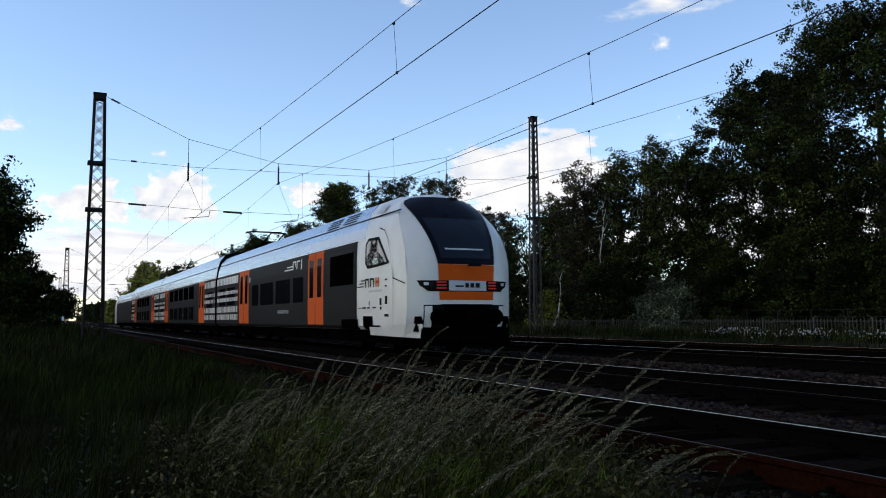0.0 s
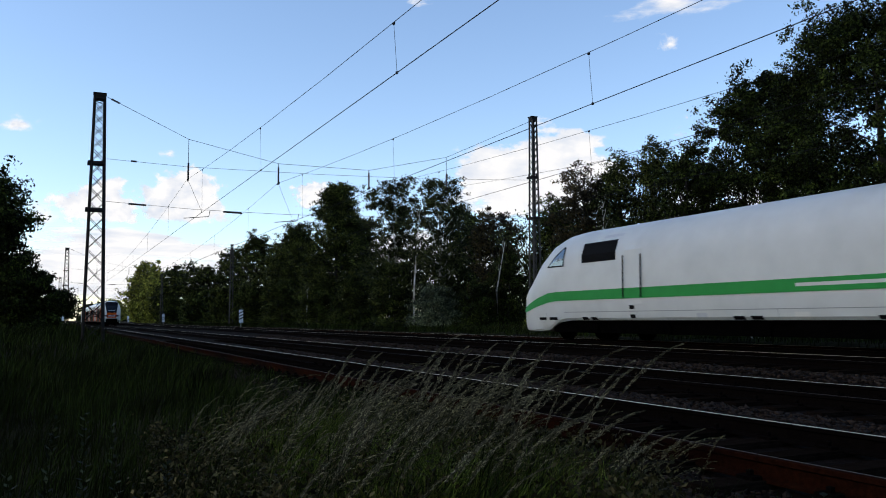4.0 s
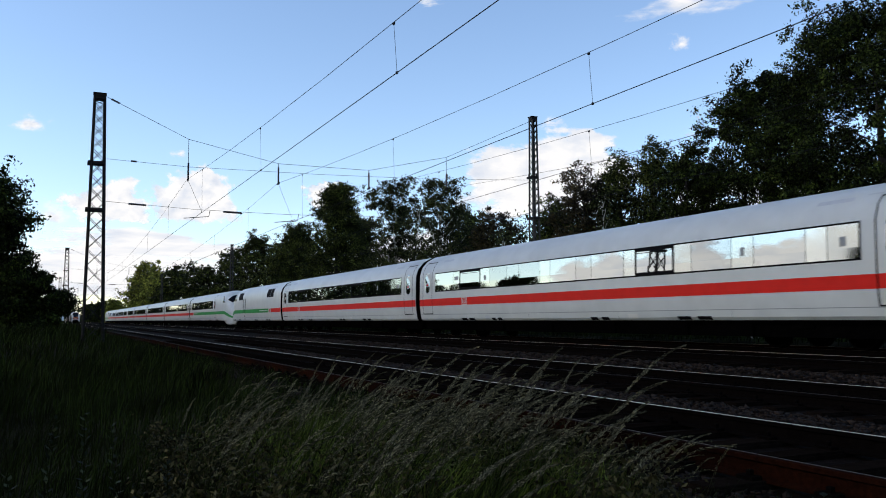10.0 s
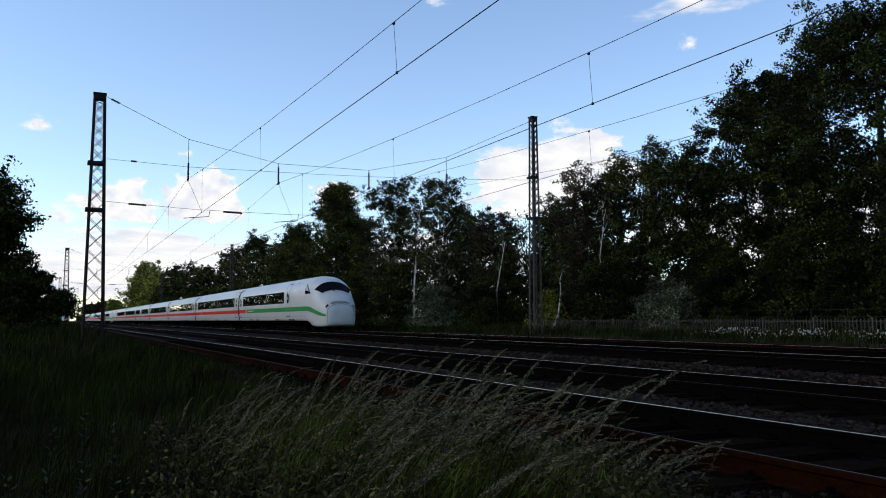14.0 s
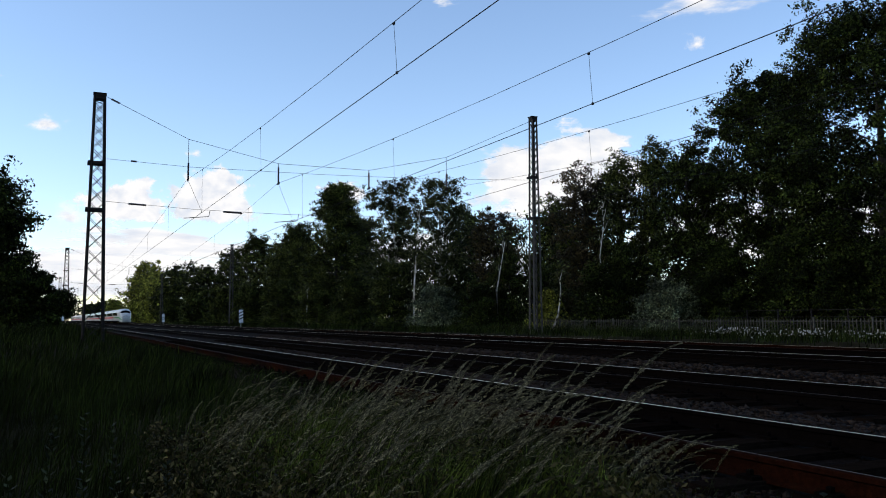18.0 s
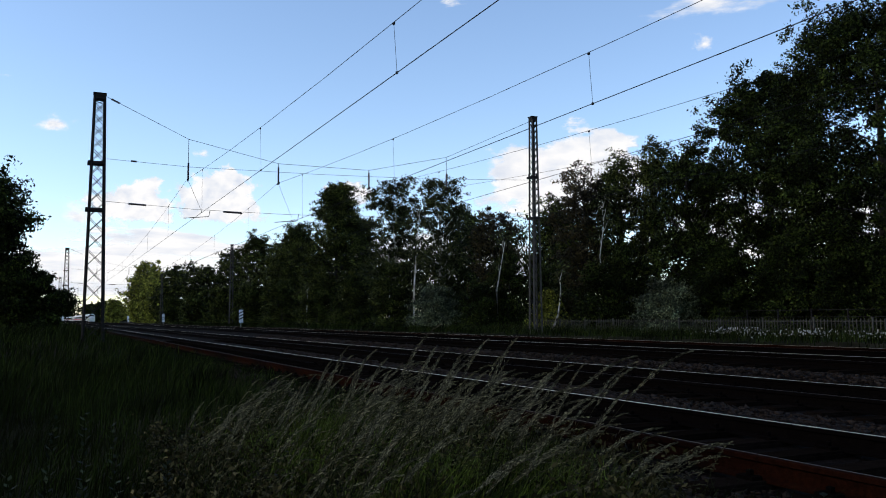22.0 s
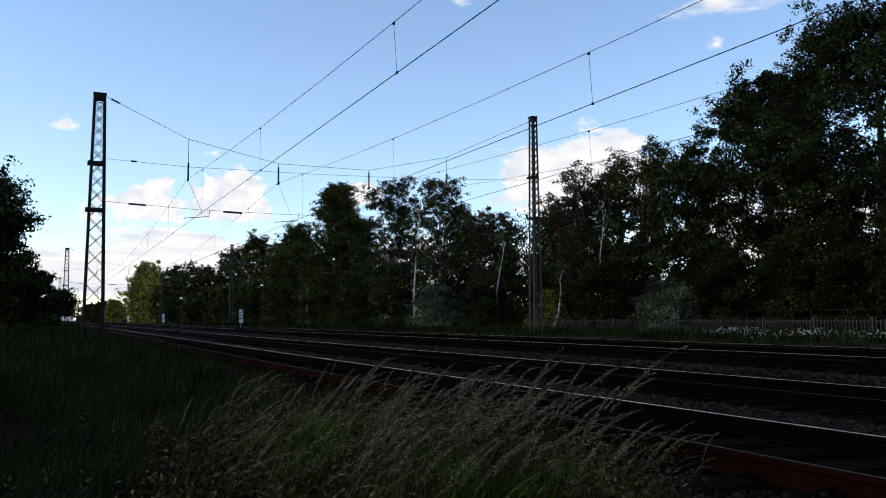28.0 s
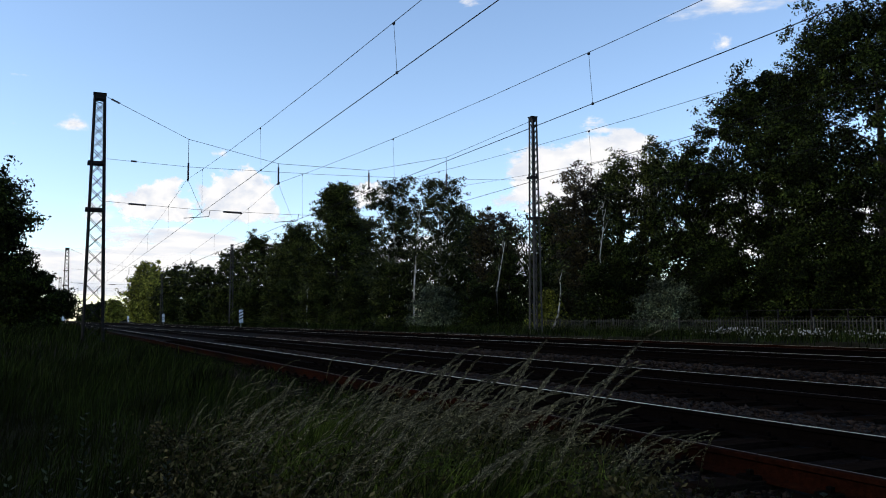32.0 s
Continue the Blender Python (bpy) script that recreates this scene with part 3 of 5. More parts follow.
for i, _x in enumerate(SPANS[:4]):
    s = thing("cross_span", pose(_x, line_y(_x), 0), "sagging cross-span wires with hangers over four tracks", "overhead wire", "cross-spans of the line")
    upper = [(0, 1.72, 10.25)] + [(0, y, z) for y, z, _ in HANG] + [(0, 22.28, 11.2)]
    for a, b in zip(upper, upper[1:]):
        part("head_span_wire", Mb().tube([a, b], 0.01, 5), M_WIRE, s)
    insulator(Vector(upper[0]).lerp(Vector(upper[1]), 0.06), Vector(upper[0]).lerp(Vector(upper[1]), 0.16), s)
    mid = [(0, 1.72, 7.62), (0, 5.1, 7.52), (0, 10.79, 7.6), (0, 16.0, 7.75), (0, 22.2, 8.1)]
    part("upper_steady_wire", Mb().tube(mid, 0.008, 5), M_WIRE, s)
    low = [(0, 1.75, 5.84), (0, 5.4, 5.68), (0, 9.5, 5.66), (0, 14, 5.76), (0, 22.2, 6.1)]
    part("lower_steady_wire", Mb().tube(low, 0.008, 5), M_WIRE, s)
    for a, b, z in ((2.7, 3.4, 5.78), (6.6, 7.4, 5.64), (19.6, 20.6, 6.02)):
        insulator((0, a, z), (0, b, z - 0.02), s)
    insulator((0, 2.75, 7.6), (0, 2.98, 7.59), s)
    for (y, zt, zb) in HANG:
        part("hanger", Mb().tube([(0, y, zt), (0, y, zb + 0.75)], 0.012, 5), M_WIRE, s)
        insulator((0, y, zb + 0.75), (0, y, zb + 0.05), s)
        part("drop_wire", Mb().tube([(0, y, zb), (0, y + 0.62, 5.55)], 0.006, 4), M_WIRE, s)
        part("saddle", Mb().box((0, y, zb), (0.3, 0.05, 0.09)), M_WIRE, s)
        part("registration_arm", Mb().tube([(0, y + 0.95, 5.62 + 0.01 * y), (0, y + 0.9, 5.4), (0, y - 0.15, 5.28 if y < 10 else 5.36)], 0.016, 5), M_WIRE, s)

for (y, z), (_, _, zs) in zip(TRACKS, HANG):
    o = thing("overhead_line", pose(0, y, 0), "catenary and contact wire with thin droppers above a track", "overhead wire", "overhead lines")
    zc = 5.05 if z == 0 else 5.2
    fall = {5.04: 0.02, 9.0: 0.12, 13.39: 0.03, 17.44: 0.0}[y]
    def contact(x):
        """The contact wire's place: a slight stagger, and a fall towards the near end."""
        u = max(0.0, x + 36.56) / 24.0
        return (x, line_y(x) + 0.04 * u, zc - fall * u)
    sup = sorted(SPANS)
    cat = []
    for a, b in zip(sup, sup[1:]):
        for k in range(16):
            t = k / 16
            x = a + (b - a) * t
            cat.append((x, line_y(x), 5.68 + (zs - 5.68) * (2 * t - 1) ** 2 + 0.02))
    part("catenary_wire", Mb().tube(cat, 0.0062, 5), M_WIRE, o)
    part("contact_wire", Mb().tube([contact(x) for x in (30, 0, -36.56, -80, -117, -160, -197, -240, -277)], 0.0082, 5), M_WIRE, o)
    for a, b in zip(sup, sup[1:]):
        for k in range(8):
            x = b - (12.4 if y > 12 else 6.2) - k * 9.95
            if x < -130 or x < a + 1:
                continue
            t = (x - a) / (b - a)
            zt = 5.68 + (zs - 5.68) * (2 * t - 1) ** 2 + 0.02
            d = part("dropper", Mb().tube([contact(x), (x - 0.04, line_y(x), zt)], 0.004, 4), M_WIRE, o)
            part("clip", Mb().box(contact(x), (0.05, 0.03, 0.04)), M_WIRE, d)
            part("clip", Mb().box((x - 0.04, line_y(x), zt - 0.02), (0.05, 0.03, 0.04)), M_WIRE, d)

# ---- trains ----
ICE_PROF = ((1.34, 0.70), (1.42, 0.78), (1.49, 1.2), (1.51, 1.7), (1.505, 2.3), (1.49, 2.86), (1.36, 3.22), (1.08, 3.53), (0.7, 3.73), (0.33, 3.815), (0.0, 3.84))
RRX_PROF = ((1.31, 0.64), (1.4, 0.74), (1.41, 1.2), (1.41, 1.9), (1.41, 2.6), (1.39, 3.0), (1.325, 3.4), (1.2, 3.78), (0.97, 4.06), (0.55, 4.22), (0.0, 4.28))
RRX_TALL = tuple((y, z if z < 1 else 1 + (z - 1) * 1.07) for y, z in RRX_PROF)
# behind the tip: roof height, half width, lower edge
ICE_NOSE = ((0.0, 1.45, 0.5, 0.62), (0.05, 1.66, 0.78, 0.46), (0.2, 1.9, 1.0, 0.36), (0.5, 2.16, 1.17, 0.32), (0.95, 2.44, 1.29, 0.3), (1.35, 2.82, 1.36, 0.3),
            (1.85, 3.3, 1.42, 0.32), (2.35, 3.62, 1.46, 0.36), (2.95, 3.78, 1.49, 0.62), (3.7, 3.84, 1.51, 0.70))


def between(rows, s):
    for a, b in zip(rows, rows[1:]):
        if a[0] <= s <= b[0]:
            k = (s - a[0]) / (b[0] - a[0])
            return [p + (q - p) * k for p, q in zip(a, b)]
    return rows[-1] if s > rows[-1][0] else rows[0]


def half_at(prof, z):
    for (a, za), (b, zb) in zip(prof, prof[1:]):
        if za <= z <= zb:
            return a + (b - a) * (z - za) / (zb - za)
    return prof[0][0]


class Hull:
    """A car's skin: a profile along its length, and a nose where nose is -1 or 1."""
    def __init__(self, prof, length, nose=0):
        self.prof, self.l, self.nose = prof, length, nose

    def section(self, x):
        s = self.l / 2 - self.nose * x
        if not self.nose or s > 3.7:
            return None
        return between(ICE_NOSE, max(0.0, s))

    def half(self, x, z):
        c = self.section(x)
        if c is None:
            return half_at(self.prof, z)
        _, top, w, low = c
        zz = 0.70 + (z - low) / (top - low) * 3.14
        return half_at(self.prof, min(3.84, max(0.7, zz))) * w / 1.51

    def ring(self, x):
        c = self.section(x)
        pts = self.prof if c is None else [(y * c[2] / 1.51, c[3] + (z - 0.70) / 3.14 * (c[1] - c[3])) for y, z in self.prof]
        return [(x, -y, z) for y, z in pts] + [(x, y, z) for y, z in reversed(pts[:-1])]

    def body(self, gap=0.27):
        xs = [-self.l / 2 + gap, -self.l / 4, 0, self.l / 4, self.l / 2 - gap]
        if self.nose:
            e = [self.nose * (self.l / 2 - r[0]) for r in ICE_NOSE]
            e += [self.nose * (self.l / 2 - s) for s in (0.35, 0.72, 1.15, 1.6, 2.1, 2.65, 3.3)]
            xs = [x for x in xs if self.nose * x < self.l / 2 - 3.8] + e
        xs.sort()
        rings = [self.ring(x) for x in xs]
        n = len(rings[0])
        mb = Mb()
        mb.v = [p for r in rings for p in r]
        mb.f = [(i * n + j, (i + 1) * n + j, (i + 1) * n + (j + 1) % n, i * n + (j + 1) % n) for i in range(len(xs) - 1) for j in range(n)]
        mb.f += [tuple(range(n)), tuple((len(xs) - 1) * n + j for j in range(n))]
        return mb

    def panel(self, mb, xs, z0, z1, off, side=-1, rows=4, thick=0.0):
        """A skin panel; z0 and z1 are one number or one for each x."""
        z0 = z0 if hasattr(z0, "__len__") else [z0] * len(xs)
        z1 = z1 if hasattr(z1, "__len__") else [z1] * len(xs)
        nosed = self.nose and any(self.section(x) for x in xs)
        rows = max(rows, 14) if nosed and rows > 1 else rows
        off += 0.006 if nosed else 0
        ks = [i / rows for i in range(rows + 1)]
        if len(set(z0)) == 1 and len(set(z1)) == 1 and not nosed:
            ks = [0.0] + sorted((z - z0[0]) / (z1[0] - z0[0]) for _, z in self.prof if min(z0[0], z1[0]) < z < max(z0[0], z1[0])) + [1.0]
        vs, n = [], len(ks)
        rows = n - 1
        for x, a, b in zip(xs, z0, z1):
            for i in range(n):
                z = a + (b - a) * ks[i]
                vs.append((x, side * (self.half(x, z) + off), z))
        return mb.add(vs, [(k * n + i, (k + 1) * n + i, (k + 1) * n + i + 1, k * n + i + 1) for k in range(len(xs) - 1) for i in range(rows)])

    def oval(self, mb, x, zc, rx, rz, off, side=-1, n=16):
        vs = []
        for k in range(n):
            a = 2 * math.pi * k / n
            c, s = math.cos(a), math.sin(a)
            px, pz = x + rx * math.copysign(abs(c) ** 0.8, c), zc + rz * math.copysign(abs(s) ** 0.7, s)
            vs.append((px, side * (self.half(px, pz) + off), pz))
        return mb.add(vs, [tuple(range(n))])

    def outline(self, mb, x0, x1, z0, z1, off, w=0.03, side=-1):
        for a, b, c, d in ((x0, x0 + w, z0, z1), (x1 - w, x1, z0, z1), (x0 + w, x1 - w, z0, z0 + w), (x0 + w, x1 - w, z1 - w, z1)):
            self.panel(mb, [a, b], c, d, off, side)
        return mb


def words(text, size, at, mat, parent, name="lettering"):
    cu = bpy.data.curves.new(name, "FONT")
    cu.offset = 0.008
    cu.body, cu.size, cu.extrude, cu.align_x, cu.align_y = text, size, 0.002, "CENTER", "CENTER"
    tmp = bpy.data.objects.new(name, cu)
    me = bpy.data.meshes.new_from_object(tmp)
    bpy.data.objects.remove(tmp)
    me.materials.clear()
    me.materials.append(mat)
    ob = new(name, me)
    ob.parent, ob.matrix_basis = parent, at
    return ob


def bogie(parent, x, y=0.0):
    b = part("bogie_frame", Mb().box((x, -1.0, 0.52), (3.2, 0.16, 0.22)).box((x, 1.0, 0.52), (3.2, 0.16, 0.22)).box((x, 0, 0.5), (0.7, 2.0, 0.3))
             .box((x - 1.3, -1.06, 0.46), (0.34, 0.2, 0.3)).box((x + 1.3, -1.06, 0.46), (0.34, 0.2, 0.3)).box((x, -1.1, 0.62), (0.5, 0.24, 0.22)), M_UNDER, parent, "black bogie with the shade under the car in its colour")
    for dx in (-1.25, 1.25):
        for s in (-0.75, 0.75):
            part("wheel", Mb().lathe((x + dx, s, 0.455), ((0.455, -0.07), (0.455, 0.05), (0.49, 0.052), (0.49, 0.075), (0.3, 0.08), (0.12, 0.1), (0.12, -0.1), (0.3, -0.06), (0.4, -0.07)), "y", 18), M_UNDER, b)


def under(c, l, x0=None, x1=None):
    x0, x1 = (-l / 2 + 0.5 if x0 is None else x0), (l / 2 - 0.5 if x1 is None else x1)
    # The lower box fills the gap below: underframe and its shadow in one black shape.
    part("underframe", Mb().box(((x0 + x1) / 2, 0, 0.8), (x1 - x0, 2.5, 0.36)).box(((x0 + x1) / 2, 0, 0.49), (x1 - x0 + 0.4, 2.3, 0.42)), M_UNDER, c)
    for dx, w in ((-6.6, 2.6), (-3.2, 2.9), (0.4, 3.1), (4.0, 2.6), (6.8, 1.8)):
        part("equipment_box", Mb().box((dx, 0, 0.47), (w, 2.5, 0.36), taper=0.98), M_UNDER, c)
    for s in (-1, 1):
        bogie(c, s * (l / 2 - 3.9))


def doors(h, c, xs, side=-1, z0=1.0, z1=3.4, w=1.05, oval=True):
    for x in xs:
        mb = Mb()
        h.panel(mb, [x - w / 2 + 0.02, x + w / 2 - 0.02], z0 + 0.02, z1, 0.003, side, 8)
        d = part("door", mb, M_ICE, c, smooth=True)
        part("door_seal", h.outline(Mb(), x - w / 2 - 0.015, x + w / 2 + 0.015, z0 - 0.012, z1 + 0.02, 0.013, 0.036, side), M_BLACK, d)
        if oval:
            part("door_window_seal", h.oval(Mb(), x, 2.47, 0.34, 0.54, 0.010, side), M_GREY, d)
            part("door_window", h.oval(Mb(), x, 2.47, 0.3, 0.49, 0.014, side), M_GLASS, d)
            st = part("sticker", h.panel(Mb(), [x - 0.12, x + 0.12], 2.26, 2.46, 0.018, side, 1), M_GREY, d, "small pale sticker with red mark")
            part("sticker_mark", h.panel(Mb(), [x - 0.08, x + 0.08], 2.31, 2.39, 0.022, side, 1), M_RED, st)
        part("drip_rail", h.panel(Mb(), [x - 0.9, x + 0.9], z1 + 0.06, z1 + 0.085, 0.02, side, 1), M_GREY, c)


def window_band(h, c, x0, x1, z0, z1, seed, side=-1):
    """A flush band of panes: wide plain ones, narrow pale ones, and framed ones that open."""
    part("window_frame", h.panel(Mb(), [x0 - 0.04, x1 + 0.04], z0 - 0.035, z1 + 0.035, 0.004, side), M_BLACK, c)
    rng = random.Random(seed)
    kinds = ((1.9, 0), (0.62, 1), (1.95, 2), (0.8, 1), (1.4, 0), (0.9, 0), (1.5, 0), (0.7, 1), (1.6, 0), (0.9, 0), (1.7, 0), (0.55, 1), (1.75, 2), (0.7, 1), (1.5, 0), (0.75, 1), (1.6, 0), (0.6, 1), (0.6, 1))
    x, k = x0, 0
    while x < x1 - 0.3:
        w, kind = kinds[(k + (0 if x1 - x0 > 9 else 8)) % len(kinds)]
        if x1 - x - w < 0.4:
            w = x1 - x
        e = 0.085 if kind == 2 else 0.01
        tilt = rng.uniform(0, 0.003)
        pane = part("window_pane", h.panel(Mb(), [x + e, x + w - e], z0 + e, z1 - e, 0.009 + tilt, side), M_PALEGLASS if kind == 1 else M_GLASS, c)
        if kind == 1 and k < 3:
            part("window_sticker", h.panel(Mb(), [x + w * 0.2, x + w * 0.8], z0 + 0.42, z0 + 0.58, 0.016, side, 1), M_STICKER, pane, "grey sticker on the pane")
        elif kind == 1 and w > 0.72:
            part("window_sticker", h.panel(Mb(), [x + w * 0.4, x + w * 0.6], z0 + 0.3, z0 + 0.52, 0.016, side, 1), M_STICKER, pane, "pale mark on the pane")
        elif kind == 2:
            part("tilt_bar", h.panel(Mb(), [x + e, x + w - e], z1 - 0.14, z1 - 0.125, 0.016, side, 1), M_BLACK, pane)
        x += w
        k += 1


def stripe(h, c, x0, x1, mat, side=-1, z0=1.37, z1=1.69):
    part("stripe", h.panel(Mb(), [x0, x1], z0, z1, 0.008, side), mat, c)


def badge(h, c, x, side=-1, w=0.52):
    b = part("badge", h.panel(Mb(), [x - w / 2, x + w / 2], 1.36, 1.7, 0.0125, side), M_ICE, c, "white badge with red border")
    part("badge_border", h.outline(Mb(), x - w / 2 + 0.05, x + w / 2 - 0.05, 1.40, 1.67, 0.017, 0.035, side), M_RED, b)
    part("badge_mark", h.panel(Mb(), [x - 0.12, x - 0.02], 1.46, 1.61, 0.017, side), M_RED, b)
    part("badge_mark", h.panel(Mb(), [x + 0.03, x + 0.13], 1.46, 1.61, 0.017, side), M_RED, b)


def seams(h, c, x0, x1):
    for s in (-1, 1):
        part("skirt_seam", h.panel(Mb(), [x0, x1], 0.965, 0.985, 0.004, s, 1), M_STICKER, c)
    for x in (-8.1, -3.0, 2.4, 7.2):
        part("skirt_joint", h.panel(Mb(), [x, x + 0.014], 0.75, 0.965, 0.004, -1, 1), M_STICKER, c)
    for x, w in ((-8.6, 0.5), (-7.9, 0.5), (-5.9, 0.34), (-5.4, 0.34), (0.9, 0.4), (1.5, 0.4), (5.1, 0.55), (5.9, 0.55)):
        part("lifting_pocket", h.panel(Mb(), [x, x + w], 0.71, 0.81, 0.006, -1, 1), M_BLACK, c)
    part("maker_plate", h.panel(Mb(), [2.9, 3.35], 0.74, 0.9, 0.006, -1, 1), M_WHITE, c, "small white data plate")
    part("data_plate", h.panel(Mb(), [x0 + 6.5, x0 + 6.9], 0.74, 0.9, 0.006, -1, 1), M_GREY, c)
    for x in (x0 + 2.6, x1 - 2.6):
        part("roof_hatch", h.panel(Mb(), [x - 0.5, x + 0.5], 3.36, 3.46, 0.006, -1, 2), M_GREY, c)


def bellows(c, l, prof, k=1.0, end=1):
    """Ribbed black gangway at the rear end of a car."""
    mb = Mb()
    ring = [(-y, z) for y, z in prof] + [(y, z) for y, z in reversed(prof[:-1])]
    n = len(ring)
    xs = [end * (l / 2 - 0.3 + 0.1 * i) for i in range(7)]
    mb.v = [(x, y * (k if i % 2 else k - 0.02), 0.75 + (z - 0.75) * (1.0 if i % 2 else 0.99)) for i, x in enumerate(xs) for y, z in ring]
    mb.f = [(i * n + j, (i + 1) * n + j, (i + 1) * n + (j + 1) % n, i * n + (j + 1) % n) for i in range(6) for j in range(n)]
    part("gangway_bellows", mb, M_UNDER, c, "black rubber gangway bellows")


def middle_car(label, restaurant=False):
    l = 26.4
    h = Hull(ICE_PROF, l)
    c = thing("train_car", pose(0, 0, 0), label, "train car", "cars of the white train")
    part("body", h.body(), M_ICE, c, smooth=True)
    g = -l / 2
    for s in (-1, 1):
        if restaurant:
            window_band(h, c, g + 1.0, g + 8.9, 2.04, 2.84, 3, s)
            doors(h, c, (g + 10.4,), s, w=1.0)
            window_band(h, c, g + 12.3, g + 24.3, 2.04, 2.84, 4, s)
            doors(h, c, (g + 25.23,), s)
            stripe(h, c, g + 0.27, g + 13.5, M_RED, s)
            stripe(h, c, g + 17.4, l / 2 - 0.27, M_RED, s)
        else:
            window_band(h, c, g + 2.05, g + 24.3, 2.04, 2.84, 5, s)
            doors(h, c, (g + 1.18, g + 25.23), s)
            stripe(h, c, g + 0.27, l / 2 - 0.27, M_RED, s)
    if restaurant:
        words("Bordrestaurant", 0.55, pose(g + 15.45, -1.512, 1.535, 90, 0, 0), M_WORDS, c)
    badge(h, c, g + 5.02)
    seams(h, c, g + 0.3, l / 2 - 0.3)
    bellows(c, l, ICE_PROF)
    under(c, l)
    return c


def nose_parts(h, c, side_sign, power):
    n = h.nose
    tip = h.l / 2
    def at(s, k, off):
        """A point of the nose: s behind the tip, k along the ring of 21 points."""
        r = h.ring(n * (tip - s))
        i = min(19, int(k))
        p = Vector(r[i]).lerp(Vector(r[i + 1]), k - i)
        out = Vector((n * 0.5, p.y, max(0.2, p.z - 1.6))).normalized()
        return p + out * off
    def patch(name, ss, klo, khi, mat, off, label="", cols=12):
        mb = Mb()
        for s, a, b in zip(ss, klo, khi):
            mb.v += [tuple(at(s, a + (b - a) * j / cols, off)) for j in range(cols + 1)]
        w = cols + 1
        mb.f = [(i * w + j, i * w + j + 1, (i + 1) * w + j + 1, (i + 1) * w + j) for i in range(len(ss) - 1) for j in range(cols)]
        return part(name, mb, mat, c, label, smooth=True)
    ss = [1.3 + 0.066 * i for i in range(11)]
    patch("windscreen_surround", ss, [7.1 - 0.11 * i for i in range(11)], [12.9 + 0.11 * i for i in range(11)], M_BLACK, 0.02)
    patch("windscreen", ss[1:-1], [7.15 - 0.11 * i for i in range(9)], [12.85 + 0.11 * i for i in range(9)], M_DARKGLASS, 0.03, "dark raked windscreen")
    patch("wiper", [1.2, 1.26], [9.2, 9.5], [9.8, 9.8], M_BLACK, 0.04, cols=2)
    for a, b in ((5.5, 6.7), (13.3, 14.5)):
        patch("head_lamp", [0.2, 0.26, 0.32], [a, a, a + 0.1], [b, b, b - 0.1], M_DARKGLASS, 0.03, "dark lamp cluster", 4)
        patch("tail_lamp", [0.22, 0.29], [a + 0.15, a + 0.15], [a + 0.6, a + 0.6], M_TAIL, 0.04, "dim red tail lamp", 2)
    for i in range(5):
        patch("grille_bar", [0.19 + 0.028 * i, 0.203 + 0.028 * i], [7.4, 7.4], [12.6, 12.6], M_BLACK, 0.03, cols=8)
    if power:
        # Black painted on the tip stands for the dark gap between coupled noses.
        patch("coupler_collar", [0.005, 0.07, 0.14], [2.5, 2.5, 2.5], [17.5, 17.5, 17.5], M_BLACK, 0.012, "black patch on the nose tip for the dark coupler gap", 20)
    patch("coupler_hatch_seam", [0.14, 0.152], [1.5, 1.5], [18.5, 18.5], M_BLACK, 0.016, cols=28)
    for s in (-1, 1):
        if power:
            part("cab_window", h.panel(Mb(), [n * (tip - 4.65), n * (tip - 6.5)], 2.6, 3.26, 0.006, s), M_BLACK, c, "black cab side window")
        mb = Mb()
        xs = [n * (tip - q) for q in ((3.5, 3.38, 2.95, 2.35) if not power else (3.6, 3.45, 3.0, 2.5))]
        part("corner_window_frame", h.panel(Mb(), xs, 2.56, (3.2, 3.26, 2.98, 2.6), 0.014, s), M_BLACK, c)
        xs = [n * (tip - q) for q in ((3.45, 3.36, 2.98, 2.44) if not power else (3.55, 3.45, 3.04, 2.6))]
        h.panel(mb, xs, 2.6, (3.14, 3.18, 2.92, 2.62), 0.022, s)
        part("corner_window", mb, M_HALFGLASS, c, "small triangular cab window")
        for q, w in ((2.1, 0.5),):
            part("nose_panel_joint", h.panel(Mb(), [n * (tip - 3.0), n * (tip - 3.0) + 0.015], 0.65, 1.0, 0.004, s, 1), M_GREY, c)


def dipping_stripe(h, c, side, start=3.8):
    """The green stripe, which dips towards the tip of the nose."""
    n, l = h.nose, h.l
    d = [l - start, 12.0, 4.0] + [3.4 - 0.1 * i for i in range(33)]
    rows = ((0.0, 0.95, 1.05), (0.25, 0.97, 1.12), (0.9, 1.05, 1.3), (1.7, 1.2, 1.5), (2.5, 1.33, 1.66), (3.1, 1.37, 1.69), (99, 1.37, 1.69))
    zz = [between(rows, q) for q in d]
    part("stripe", h.panel(Mb(), [n * (l / 2 - q) for q in d], [z[1] for z in zz], [z[2] for z in zz], 0.012, side), M_GREEN, c)


def driving_trailer():
    l = 26.3
    h = Hull(ICE_PROF, l, 1)
    c = thing("train_car", pose(0, 0, 0), "white driving trailer with green stripe and rounded nose", "train car", "cars of the white train")
    part("body", h.body(), M_ICE, c, smooth=True)
    g = -l / 2
    for s in (-1, 1):
        window_band(h, c, g + 1.95, g + 16.95, 2.04, 2.84, 6, s)
        doors(h, c, (g + 1.05, g + 18.15), s)
        stripe(h, c, g + 0.27, g + 3.1, M_RED, s)
        dipping_stripe(h, c, s)
        part("slogan", h.panel(Mb(), [g + 4.0, g + 6.5], 1.5, 1.58, 0.02, s, 1), M_ICE, c, "thin unreadable white lettering")
    badge(h, c, g + 3.45)
    seams(h, c, g + 0.3, l / 2 - 3.5)
    nose_parts(h, c, -1, False)
    under(c, l, None, l / 2 - 3)
    return c


